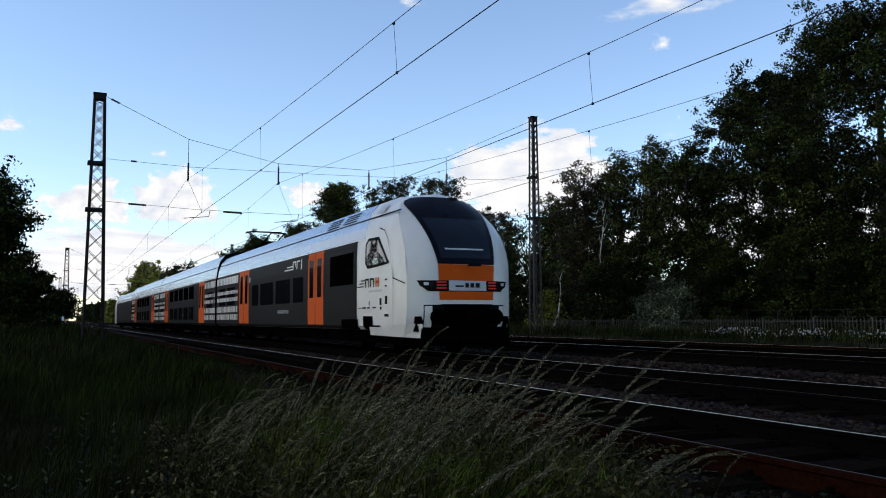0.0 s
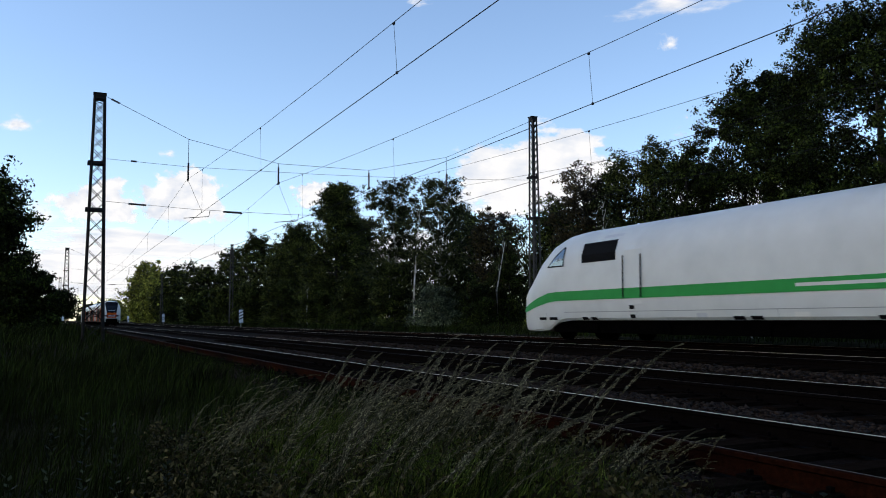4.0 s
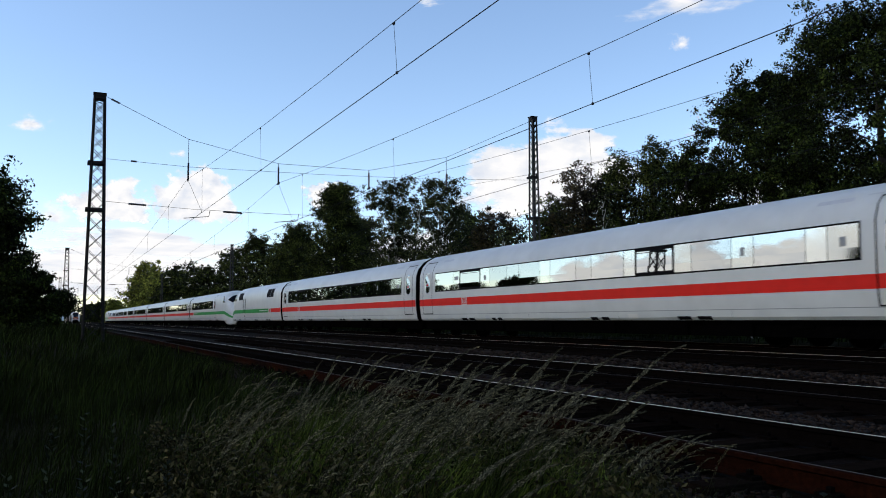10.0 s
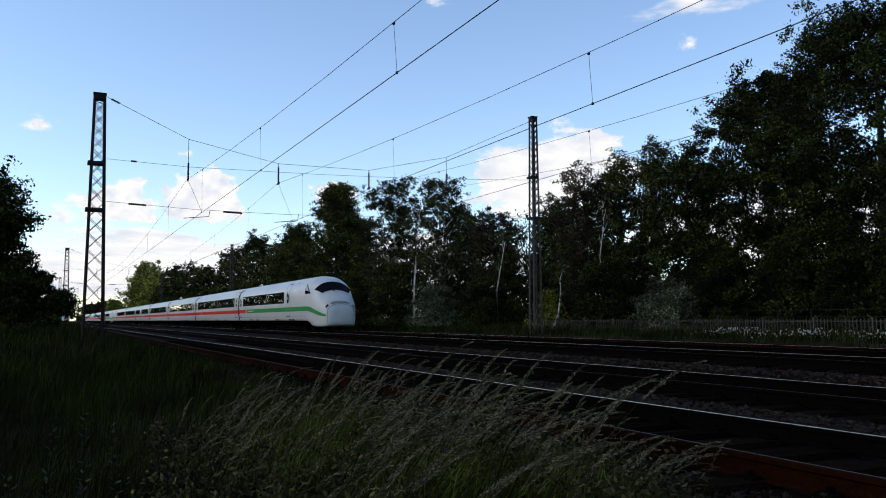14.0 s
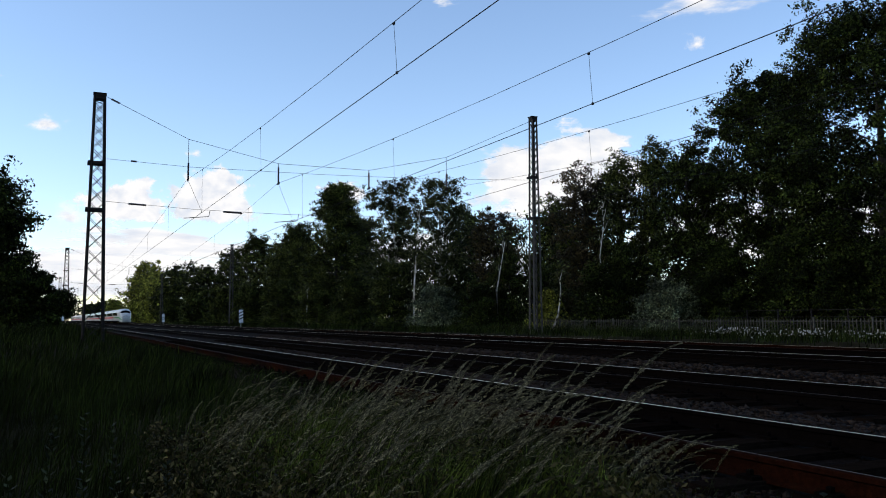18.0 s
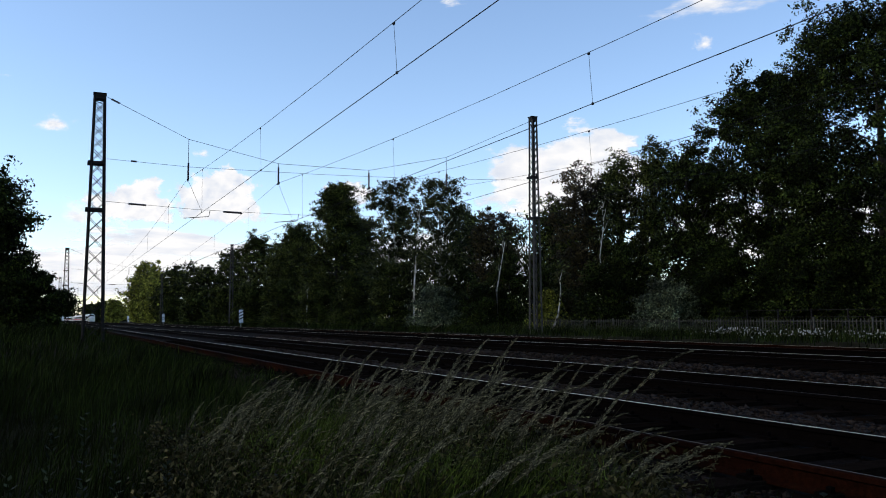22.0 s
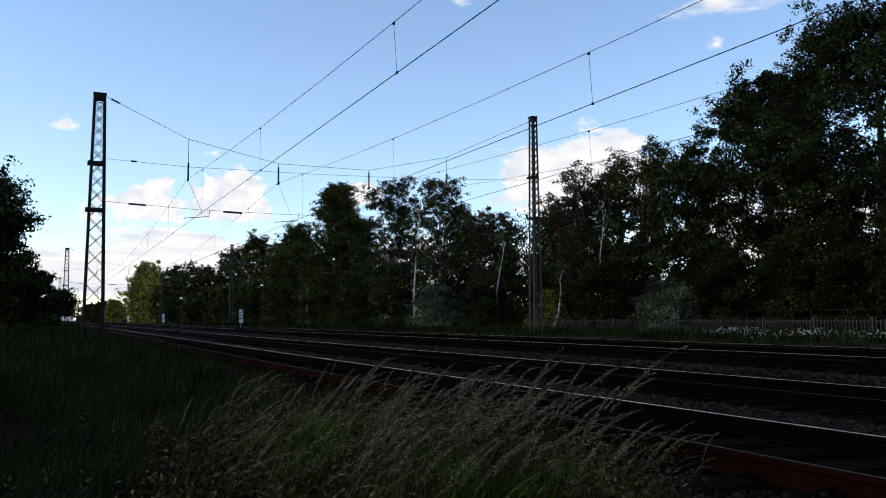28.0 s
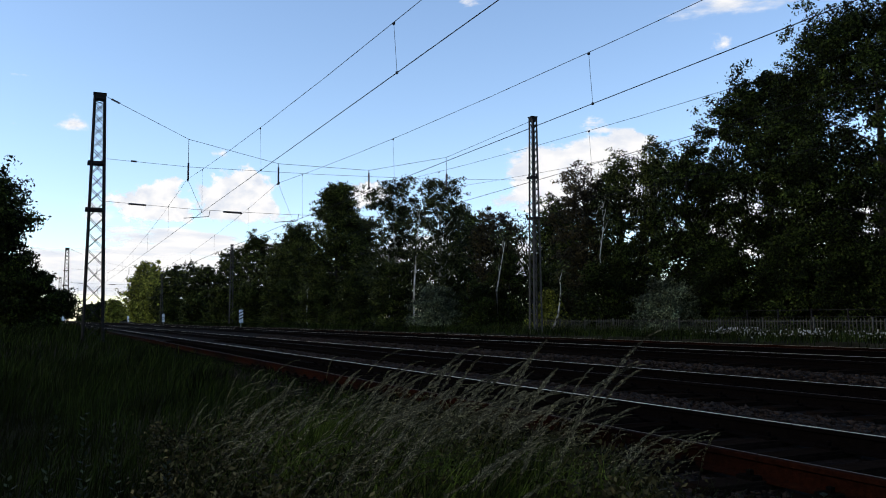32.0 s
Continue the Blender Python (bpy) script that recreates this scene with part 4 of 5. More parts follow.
def power_head():
    l = 20.85
    h = Hull(ICE_PROF, l, -1)
    c = thing("power_head", pose(0, 0, 0), "white locomotive with green and red stripe and rounded nose", "locomotive", "cars of the white train")
    part("body", h.body(), M_ICE, c, smooth=True)
    g = l / 2
    for s in (-1, 1):
        dipping_stripe(h, c, s, 4.25)
        stripe(h, c, g - 3.45, g - 0.27, M_RED, s)
        part("slogan", h.panel(Mb(), [g - 7.4, g - 4.5], 1.5, 1.58, 0.02, s, 1), M_ICE, c, "thin unreadable white lettering")
        for a, b in ((4.89, 3.76), (3.71, 2.6)):
            part("louvre", h.panel(Mb(), [g - a, g - b], 2.6, 3.28, 0.006, s), M_BLACK, c, "black louvred air intake")
        part("door", h.panel(Mb(), [g - 13.9, g - 13.1], 1.15, 3.1, 0.005, s), M_ICE, c)
        for x in (13.95, 13.1):
            part("handrail", Mb().tube([(g - x, s * 1.56, 1.4), (g - x, s * 1.54, 2.7)], 0.02, 6), M_BLACK, c)
        for z in (1.1, 0.82):
            part("step", h.panel(Mb(), [g - 13.75, g - 13.5], z - 0.06, z + 0.06, 0.006, s, 1), M_BLACK, c)
    badge(h, c, g - 3.85)
    seams(h, c, -l / 2 + 3.5, g - 0.3)
    nose_parts(h, c, -1, True)
    bellows(c, l, ICE_PROF)
    under(c, l, -l / 2 + 3, None)
    return c


M_WORDS = material("dark_red_lettering", (0.16, 0.018, 0.018), 0.5)
M_TAIL = material("tail_lamp_red", (0.1, 0.015, 0.012), 0.3)
M_TAIL_LIT = bpy.data.materials.new("lit_tail_lamp")
M_TAIL_LIT.use_nodes = True
_b = M_TAIL_LIT.node_tree.nodes["Principled BSDF"]
_b.inputs["Base Color"].default_value = (0.2, 0.0, 0.0, 1)
_b.inputs["Emission Color"].default_value = (1.0, 0.012, 0.008, 1)
_b.inputs["Emission Strength"].default_value = 0.1

_ph = power_head()
_mid = middle_car("white long-distance train car with red stripe and window band")
_rest = middle_car("white restaurant car with red stripe and lettering on its side", True)
_dt = driving_trailer()
ICE, _x = [], 0.0
for _set in (0, 1):
    for _k, (_src, _l) in enumerate(((_ph, 20.85), (_mid, 26.4), (_mid, 26.4), (_rest, 26.4), (_mid, 26.4), (_mid, 26.4), (_mid, 26.4), (_dt, 26.3))):
        first = _set == 0 and (_k in (0, 1, 3, 7))
        ICE.append((_src if first else copy_thing(_src, pose(0, 0, 0)), _x + _l / 2))
        _x += _l
ICE_LEN = _x


# ---- regional train ----
def rrx_depth(u, z):
    """How far the front lies behind its foremost point."""
    rake = max(0.0, (z - 2.15) / 2.17)
    low = max(0.0, (1.0 - z) / 0.5)
    return 0.27 + 0.45 * abs(u) ** 3.2 + 1.75 * rake ** 1.7 + 0.12 * low


def rrx_bars(h, c, x0, x1, seed):
    """Rows of pale upright bars beside the car end."""
    rng = random.Random(seed)
    for z0, z1 in ((0.93, 1.18), (1.28, 1.55), (1.8, 1.98), (2.14, 2.3), (2.62, 2.96)):
        mb, x = Mb(), x0 + rng.uniform(0, 0.2)
        while x < x1:
            w = rng.choice((0.08, 0.14, 0.3, 0.55))
            h.panel(mb, [x, min(x + w, x1)], z0, z1, 0.016, -1, 1)
            x += w + rng.choice((0.04, 0.07, 0.12))
        part("bar_pattern", mb, M_WHITE, c, "row of white upright bars")


def rrx_car(end=0, tall=False, l=25.2):
    prof = RRX_TALL if tall else RRX_PROF
    h = Hull(prof, l)
    c = thing("train_car", pose(0, 0, 0), "anthracite and white regional train end car with orange doors" if end else "anthracite double-deck train car with orange doors", "train car", "cars of the grey train")
    e0, e1 = -l / 2 + 0.2, l / 2 - 0.2
    if end > 0:
        ring = [(-y, z) for y, z in prof] + [(y, z) for y, z in reversed(prof[:-1])]
        n = len(ring)
        mb = Mb()
        for x in (e0, l / 2 - 8, l / 2 - 3.2):
            mb.v += [(x, y, z) for y, z in ring]
        def droop(z):
            return z - 0.1 * max(0.0, (z - 2.9) / 1.38)
        mb.v += [(l / 2 - rrx_depth(1, z), y * (0.99 if z < 3.5 else 0.97), droop(z)) for y, z in ring]
        mb.f = [(i * n + j, (i + 1) * n + j, (i + 1) * n + (j + 1) % n, i * n + (j + 1) % n) for i in range(3) for j in range(n)] + [tuple(range(n))]
        part("body", mb, M_WHITE, c, smooth=True)
        mb = Mb()
        zs = [0.64, 0.74, 0.95, 1.2, 1.55, 1.9, 2.25, 2.6, 2.85, 3.0, 3.2, 3.4, 3.6, 3.78, 3.95, 4.06, 4.14, 4.22, 4.275]
        cols = 16
        for z in zs:
            w = half_at(prof, z) * (0.99 if z < 3.5 else 0.97)
            mb.v += [(l / 2 - rrx_depth(2 * j / cols - 1, z), (2 * j / cols - 1) * w, droop(z)) for j in range(cols + 1)]
        mb.f = [(i * (cols + 1) + j, i * (cols + 1) + j + 1, (i + 1) * (cols + 1) + j + 1, (i + 1) * (cols + 1) + j) for i in range(len(zs) - 1) for j in range(cols)]
        part("front", mb, M_WHITE, c, smooth=True)
        def front(name, rows, mat, off, label="", cols=14):
            mb = Mb()
            for z, a, b in rows:
                w = half_at(prof, z)
                mb.v += [(l / 2 - rrx_depth((a + (b - a) * j / cols) / w, z) + off, a + (b - a) * j / cols, droop(z) + off * 0.6) for j in range(cols + 1)]
            k = cols + 1
            mb.f = [(i * k + j, i * k + j + 1, (i + 1) * k + j + 1, (i + 1) * k + j) for i in range(len(rows) - 1) for j in range(cols)]
            return part(name, mb, mat, c, label, smooth=True)
        def sides(z):
            return min(0.76 + max(0.0, z - 2.22) * 0.17, 0.93 * half_at(prof, z))
        front("windscreen_mask", [(z, -sides(z), sides(z)) for z in [2.22 + 0.113 * i for i in range(18)]], M_MASK, 0.012, "glossy black windscreen mask")
        front("windscreen", [(z, -sides(z) + 0.12, sides(z) - 0.12) for z in [2.36 + 0.09 * i for i in range(13)]], M_SCREEN, 0.022, "dark windscreen")
        front("blind", [(2.56, -0.55, 0.48), (2.6, -0.55, 0.48)], M_GREY, 0.03, "pale line behind the windscreen")
        front("orange_panel", [(1.36, -0.72, 0.72), (1.7, -0.74, 0.74), (2.0, -0.75, 0.75), (2.21, -0.76, 0.76)], M_ORANGE, 0.012, "orange front panel")
        front("lamp_band", [(1.56, -0.98, 0.98), (1.7, -1.16, 1.16), (1.82, -1.22, 1.22)], M_BLACK, 0.02)
        front("name_plate", [(1.57, -0.5, 0.5), (1.81, -0.5, 0.5)], M_GREY, 0.032, "silver plate with dark marks")
        for i, w in enumerate((0.22, 0.1, 0.1, 0.12)):
            a = (-0.34, -0.08, 0.06, 0.2)[i]
            front("plate_mark", [(1.65, a, a + w), (1.69, a, a + w)] if i == 0 else [(1.64, a, a + w), (1.68, a, a + w), (1.75, a, a + w)], M_ANTHRACITE, 0.04, cols=2)
        for s in (-1, 1):
            for z in (1.61, 1.68, 1.75):
                a, b = sorted((s * 0.56, s * 0.8))
                front("tail_lamp", [(z, a, b), (z + 0.035, a, b)], M_TAIL_LIT, 0.034, "dim red tail lamp", 4)
            a, b = sorted((s * 0.88, s * 1.14))
            front("head_lamp", [(1.66, a, b), (1.79, a, b)], M_DARKGLASS, 0.034, cols=4)
            a, b = sorted((s * 0.98, s * 1.08))
            front("lamp_lens", [(1.69, a, b), (1.76, a, b)], M_GREY, 0.04, "clear lamp lens", 2)
            a, b = sorted((s * 0.62, s * 1.08))
            front("buffer_surround", [(z, a, b) for z in (0.66, 0.8, 0.95, 1.1, 1.24)], M_BLACK, 0.02, cols=4)
            a, b = sorted((s * 0.9, s * 1.06))
            front("buffer_cover", [(z, a, b) for z in (0.7, 0.82, 0.95, 1.08, 1.2)], M_WHITE, 0.035, cols=4)
            part("buffer", Mb().lathe((l / 2 - 0.42, s * 0.78, 0.96), ((0.06, -0.3), (0.06, 0.1), (0.2, 0.12), (0.2, 0.16), (0.05, 0.18)), "x", 12), M_UNDER, c)
        # A flat black panel and a box stand for the shaded coupler opening.
        front("coupler_recess", [(0.645, -0.7, 0.7), (0.95, -0.7, 0.7), (1.26, -0.7, 0.7)], M_UNDER, 0.014, "black panel for the shaded coupler recess")
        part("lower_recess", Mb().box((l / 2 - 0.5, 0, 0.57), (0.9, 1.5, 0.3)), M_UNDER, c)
        for s in (-1, 1):
            part("skirt", Mb().add([(l / 2 - 3.3, s * 1.36, 0.5), (l / 2 - 1.0, s * 1.36, 0.48), (l / 2 - 0.42, s * 1.12, 0.46), (l / 2 - 0.2, s * 0.8, 0.46),
                                    (l / 2 - 3.3, s * 1.4, 0.8), (l / 2 - 0.8, s * 1.4, 0.8), (l / 2 - 0.36, s * 1.14, 0.8), (l / 2 - 0.12, s * 0.8, 0.8)],
                                   [(0, 1, 5, 4), (1, 2, 6, 5)]), M_WHITE, c)
        part("coupler", Mb().lathe((l / 2 + 0.1, 0, 0.95), ((0.1, -0.5), (0.14, -0.1), (0.2, 0.0), (0.2, 0.12), (0.08, 0.18)), "x", 12), M_UNDER, c)
        part("camera_pod", Mb().box((l / 2 + 0.02, 0.05, 2.2), (0.1, 0.3, 0.07)), M_BLACK, c)
        part("destination_light", Mb().box((l / 2 - 1.12, 0, 3.92), (0.1, 0.2, 0.08)), M_ANTHRACITE, c)
    else:
        part("body", h.body(0.2), M_WHITE, c, smooth=True)
    ring = [(-y, z) for y, z in prof] + [(y, z) for y, z in reversed(prof[:-1])]
    for x in ((e0 - 0.012,) if end else (e0 - 0.012, e1 + 0.012)):
        part("end_wall", Mb().add([(x, y * 0.995, z) for y, z in ring], [tuple(range(len(ring)))]), M_BLACK, c, "black end wall")
    dark1 = l / 2 - 4.25 if end > 0 else e1
    for s in (-1, 1):
        part("side_panel", h.panel(Mb(), [e0 + 0.01, dark1], 0.645, 3.08, 0.006, s, 10), M_ANTHRACITE, c, "dark anthracite side panel")
        part("roof_flank", h.panel(Mb(), [e0 + 0.01, dark1 + (0.6 if end > 0 else 0)], 3.1, 4.22 if not tall else 4.42, 0.003, s, 8), M_SILVER, c, "silver roof flank")
        part("roof_seam", h.panel(Mb(), [e0 + 0.01, e1 - (1.2 if end > 0 else 0)], 3.62, 3.66, 0.008, s, 1), M_BLACK, c)
    g = e0 - 0.2
    dl = ((6.95, 2.0), (17.95, 1.75)) if end else ((4.6, 1.9), (20.6, 1.9))
    for x, w in dl:
        for q in (-1, 1):
            a, b = sorted((g + x, g + x + q * w / 2))
            d = part("door_leaf", h.panel(Mb(), [a + 0.015, b - 0.015], 0.76, 3.06, 0.012, -1, 4), M_ORANGE, c, "orange door leaf")
            m = (a + b) / 2
            part("door_window", h.panel(Mb(), [m - w * 0.13, m + w * 0.13], 1.62, 2.85, 0.02, -1, 4), M_SIDEGLASS, d)
        part("door_seam", h.panel(Mb(), [g + x - 0.015, g + x + 0.015], 0.76, 3.06, 0.016, -1, 2), M_BLACK, c)
    if end:
        wins = ((8.6, 9.75, 1.5, 2.36), (10.14, 12.3, 1.5, 2.36), (12.7, 14.8, 1.5, 2.36), (15.2, 16.5, 1.5, 2.36), (19.5, 21.65, 1.9, 2.8), (1.0, 2.6, 1.62, 2.45), (3.0, 4.9, 1.62, 2.45))
    else:
        wins = tuple((a, a + 1.9, 0.95, 1.72) for a in (6.6, 8.9, 11.2, 13.5, 15.8)) + tuple((a, a + 1.9, 2.2, 2.95) for a in (6.6, 8.9, 11.2, 13.5, 15.8)) + ((1.0, 2.8, 1.55, 2.4), (22.4, 24.2, 1.55, 2.4))
    for a, b, z0, z1 in wins:
        part("window_pane", h.panel(Mb(), [g + a, g + b], z0, z1, 0.013, -1, 2), M_SIDEGLASS if z1 < 2.7 else M_UNDER, c)
    rrx_bars(h, c, e0 + 0.1, e0 + (5.4 if end else 3.4), 3 + end)
    if not end:
        rrx_bars(h, c, e1 - 3.4, e1 - 0.1, 9)
    part("number_plate", h.panel(Mb(), [g + 13.0, g + 14.6], 1.14, 1.26, 0.006, -1, 1), M_GREY, c, "pale bar where the number stands")
    if end > 0:
        for x, w, z0, z1 in ((14.0, 1.1, 2.66, 2.7), (14.3, 0.8, 2.76, 2.8), (15.1, 0.1, 2.66, 2.95), (15.2, 0.32, 2.9, 2.95), (15.45, 0.08, 2.76, 2.9), (15.62, 0.1, 2.66, 2.95), (15.72, 0.32, 2.9, 2.95), (16.2, 0.09, 2.62, 2.97), (8.05, 0.16, 2.5, 2.72)):
            part("logo_mark", h.panel(Mb(), [g + x, g + x + w], z0, z1, 0.009, -1, 1), M_WHITE, c)
        for x, w, z0, z1, m in ((22.0, 0.5, 1.78, 1.81, M_ANTHRACITE), (22.15, 0.4, 1.86, 1.89, M_ANTHRACITE), (22.3, 0.3, 1.94, 1.97, M_ANTHRACITE), (22.62, 0.08, 1.76, 2.0, M_ANTHRACITE), (22.7, 0.22, 1.95, 2.0, M_ANTHRACITE), (22.86, 0.07, 1.76, 1.95, M_ANTHRACITE),
                                (23.0, 0.08, 1.76, 2.0, M_ANTHRACITE), (23.08, 0.22, 1.95, 2.0, M_ANTHRACITE), (23.24, 0.07, 1.76, 1.95, M_ANTHRACITE), (23.4, 0.28, 1.84, 1.92, M_ORANGE), (23.42, 0.08, 1.76, 2.0, M_ORANGE), (23.58, 0.08, 1.76, 2.0, M_ORANGE)):
            part("logo_mark", h.panel(Mb(), [g + x, g + x + w], z0, z1, 0.009, -1, 1), m, c)
        part("small_print", h.panel(Mb(), [g + 22.9, g + 23.9], 1.62, 1.68, 0.009, -1, 1), M_GREY, c)
        for x, w, z0, z1 in ((22.1, 0.22, 1.2, 1.23), (22.4, 0.3, 1.2, 1.24), (22.8, 0.2, 1.2, 1.24), (22.92, 0.06, 1.28, 1.4), (23.2, 0.25, 1.2, 1.24), (23.72, 0.14, 1.28, 1.46), (23.75, 0.1, 1.16, 1.24), (24.1, 0.16, 1.3, 1.5), (24.1, 0.14, 1.74, 1.78), (24.1, 0.14, 1.9, 1.94), (24.05, 0.3, 0.98, 1.05)):
            part("small_sign", h.panel(Mb(), [g + x, g + x + w], z0, z1, 0.009, -1, 1), M_ANTHRACITE, c)
        # flat black panels stand for the shaded stepped cut-outs of the skirt round the bogie
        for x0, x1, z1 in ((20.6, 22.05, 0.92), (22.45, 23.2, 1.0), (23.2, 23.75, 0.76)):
            part("skirt_recess", h.panel(Mb(), [g + x0, g + x1], 0.642, z1, 0.011, -1, 1), M_UNDER, c, "black panel for the shaded recess over the bogie")
        # curved joint between nose and side wall, and its branch to the lamps
        for (xa, za), (xb, zb) in zip(((23.55, 3.3), (23.95, 3.2), (24.25, 2.95), (24.45, 2.6), (24.55, 2.2), (24.6, 1.95)), ((23.95, 3.2), (24.25, 2.95), (24.45, 2.6), (24.55, 2.2), (24.6, 1.95), (25.4, 1.78))):
            part("nose_seam", h.panel(Mb(), [g + xa, g + xb], (za - 0.02, zb - 0.02), (za + 0.01, zb + 0.01), 0.006, -1, 1), M_ANTHRACITE, c)
        cw = part("cab_window_frame", h.panel(Mb(), [g + 22.62, g + 22.8, g + 23.6, g + 24.35], (2.4, 2.26, 2.28, 2.32), (2.95, 3.08, 3.06, 2.36), 0.006), M_BLACK, c)
        part("cab_window", h.panel(Mb(), [g + 22.72, g + 22.86, g + 23.55, g + 24.2], (2.46, 2.34, 2.35, 2.36), (2.9, 3.0, 2.98, 2.4), 0.012), M_HALFGLASS, cw)
        part("nose_seam", h.panel(Mb(), [g + 24.6, g + 24.63], 0.7, 2.4, 0.006, -1, 3), M_GREY, c)
        for i in range(4):
            for x in (18.6, 20.2):
                part("roof_vent", h.panel(Mb(), [g + x, g + x + 1.2], 3.7 + i * 0.08, 3.74 + i * 0.08, 0.012, -1, 1), M_BLACK, c)
        part("roof_grille", h.panel(Mb(), [g + 23.1, g + 23.6], 3.72, 3.94, 0.012, -1, 2), M_GREY, c)
        p = part("pantograph", Mb().tube([(g + 4.9, -0.3, 4.32), (g + 7.2, -0.3, 4.78), (g + 4.9, -0.3, 5.05)], 0.04, 6).tube([(g + 4.9, 0.3, 4.32), (g + 7.2, 0.3, 4.78), (g + 4.9, 0.3, 5.05)], 0.04, 6)
                 .tube([(g + 4.9, -0.97, 4.96), (g + 4.9, -0.7, 5.06), (g + 4.9, 0.7, 5.06), (g + 4.9, 0.97, 4.96)], 0.03, 6).tube([(g + 7.2, -0.3, 4.78), (g + 7.2, 0.3, 4.78)], 0.03, 6), M_UNDER, c, "dark raised pantograph")
        part("contact_strip", Mb().box((g + 4.75, 0, 5.07), (0.08, 1.4, 0.05)), M_BLACK, p)
        part("roof_box", Mb().box((g + 6.0, 0, 4.33), (3.2, 1.0, 0.12), taper=0.9), M_UNDER, c)
    under(c, l)
    return c


_end = rrx_car(1, l=26.2)
_m1 = rrx_car(0, True)
_m2 = copy_thing(_m1, pose(0, 0, 0))
_e2 = copy_thing(_end, pose(0, 0, 0))
for _car, _l, _p in ((_m1, 25.2, RRX_TALL),):
    bellows(_car, _l, RRX_PROF, 1.006)
    bellows(_car, _l, RRX_PROF, 1.006, -1)
bellows(_m2, 25.2, RRX_PROF, 1.006)
RRX = [(_e2, 13.1, 180), (_m1, 26.2 + 12.6, 0), (_m2, 51.4 + 12.6, 0), (_end, 76.6 + 13.1, 0)]


def along(ahead, y, z, rows, turn=0.0):
    """Rows of a car that follows the bent line."""
    out = []
    for t, x in rows:
        x += ahead
        out.append((t, pose(x, y + line_y(x), z, 0, 0, turn + math.degrees(math.atan(-2.6e-5 * min(0.0, x + 30))))))
    return out


def motions():
    cloud_motions()
    grass_motions()
    for car, at in ICE:
        walk(car, along(at - ICE_LEN + 26.3, 17.44, 0.146, [(t, -35.65 - 43.65 * (t - 13)) for t in range(0, 33)]))
    for car, at, turn in RRX:
        walk(car, along(at - 102.8, 9.0, 0.0, [(t, -17.45 - 32.7 * t) for t in range(0, 33)], turn))

# ---- clouds ----
def cloud_material(name, seed, scale, cover):
    m = bpy.data.materials.new(name)
    m.use_nodes = True
    n, l = m.node_tree.nodes, m.node_tree.links
    n.remove(n["Principled BSDF"])
    co = n.new("ShaderNodeTexCoord").outputs["Object"]
    # a flatter base than top
    xyz, low, fold, flat = n.new("ShaderNodeSeparateXYZ"), n.new("ShaderNodeMath"), n.new("ShaderNodeMath"), n.new("ShaderNodeCombineXYZ")
    low.operation, fold.operation = "MINIMUM", "MULTIPLY_ADD"
    low.inputs[1].default_value, fold.inputs[1].default_value = 0.0, 0.9
    l.new(co, xyz.inputs[0])
    l.new(xyz.outputs[1], low.inputs[0])
    l.new(low.outputs[0], fold.inputs[0])
    l.new(xyz.outputs[1], fold.inputs[2])
    l.new(xyz.outputs[0], flat.inputs[0])
    l.new(fold.outputs[0], flat.inputs[1])
    mp = n.new("ShaderNodeMapping")
    mp.inputs["Location"].default_value = (seed * 7.3, seed * 3.1, seed)
    l.new(co, mp.inputs[0])
    t = n.new("ShaderNodeTexNoise")
    t.inputs["Scale"].default_value, t.inputs["Detail"].default_value, t.inputs["Roughness"].default_value = scale, 8.0, 0.6
    l.new(mp.outputs[0], t.inputs["Vector"])
    g = n.new("ShaderNodeTexGradient")
    g.gradient_type = "SPHERICAL"
    l.new(flat.outputs[0], g.inputs[0])
    a = n.new("ShaderNodeMath")
    a.operation = "MULTIPLY_ADD"
    l.new(g.outputs[1], a.inputs[0])
    a.inputs[1].default_value = 1.35
    k = n.new("ShaderNodeMath")
    k.operation = "MULTIPLY_ADD"
    k.inputs[1].default_value, k.inputs[2].default_value = 2.0, -1.0
    l.new(t.outputs[0], k.inputs[0])
    l.new(k.outputs[0], a.inputs[2])
    r = n.new("ShaderNodeMapRange")
    r.interpolation_type = "SMOOTHSTEP"
    r.inputs[1].default_value, r.inputs[2].default_value = 1.0 - cover, (1.22 if cover > 0.35 else 1.75) - cover
    l.new(a.outputs[0], r.inputs[0])
    e = n.new("ShaderNodeEmission")
    c = n.new("ShaderNodeMix")
    c.data_type = "RGBA"
    t2 = n.new("ShaderNodeTexNoise")
    t2.inputs["Scale"].default_value, t2.inputs["Detail"].default_value = scale * 1.6, 6.0
    l.new(mp.outputs[0], t2.inputs["Vector"])
    rr = n.new("ShaderNodeMapRange")
    rr.inputs[1].default_value, rr.inputs[2].default_value = 0.3, 0.56
    l.new(t2.outputs[0], rr.inputs[0])
    l.new(rr.outputs[0], c.inputs[0])
    c.inputs[6].default_value, c.inputs[7].default_value = (0.73, 0.79, 0.88, 1), (1.0, 1.0, 0.99, 1)
    l.new(c.outputs[2], e.inputs["Color"])
    e.inputs["Strength"].default_value = CLOUD_GLOW
    tr = n.new("ShaderNodeBsdfTransparent")
    s = n.new("ShaderNodeMixShader")
    l.new(r.outputs[0], s.inputs[0])
    l.new(tr.outputs[0], s.inputs[1])
    l.new(e.outputs[0], s.inputs[2])
    l.new(s.outputs[0], n["Material Output"].inputs["Surface"])
    return m


CLOUD_GLOW = 1.0
CLOUD_D = 2200.0
CLOUDS = []
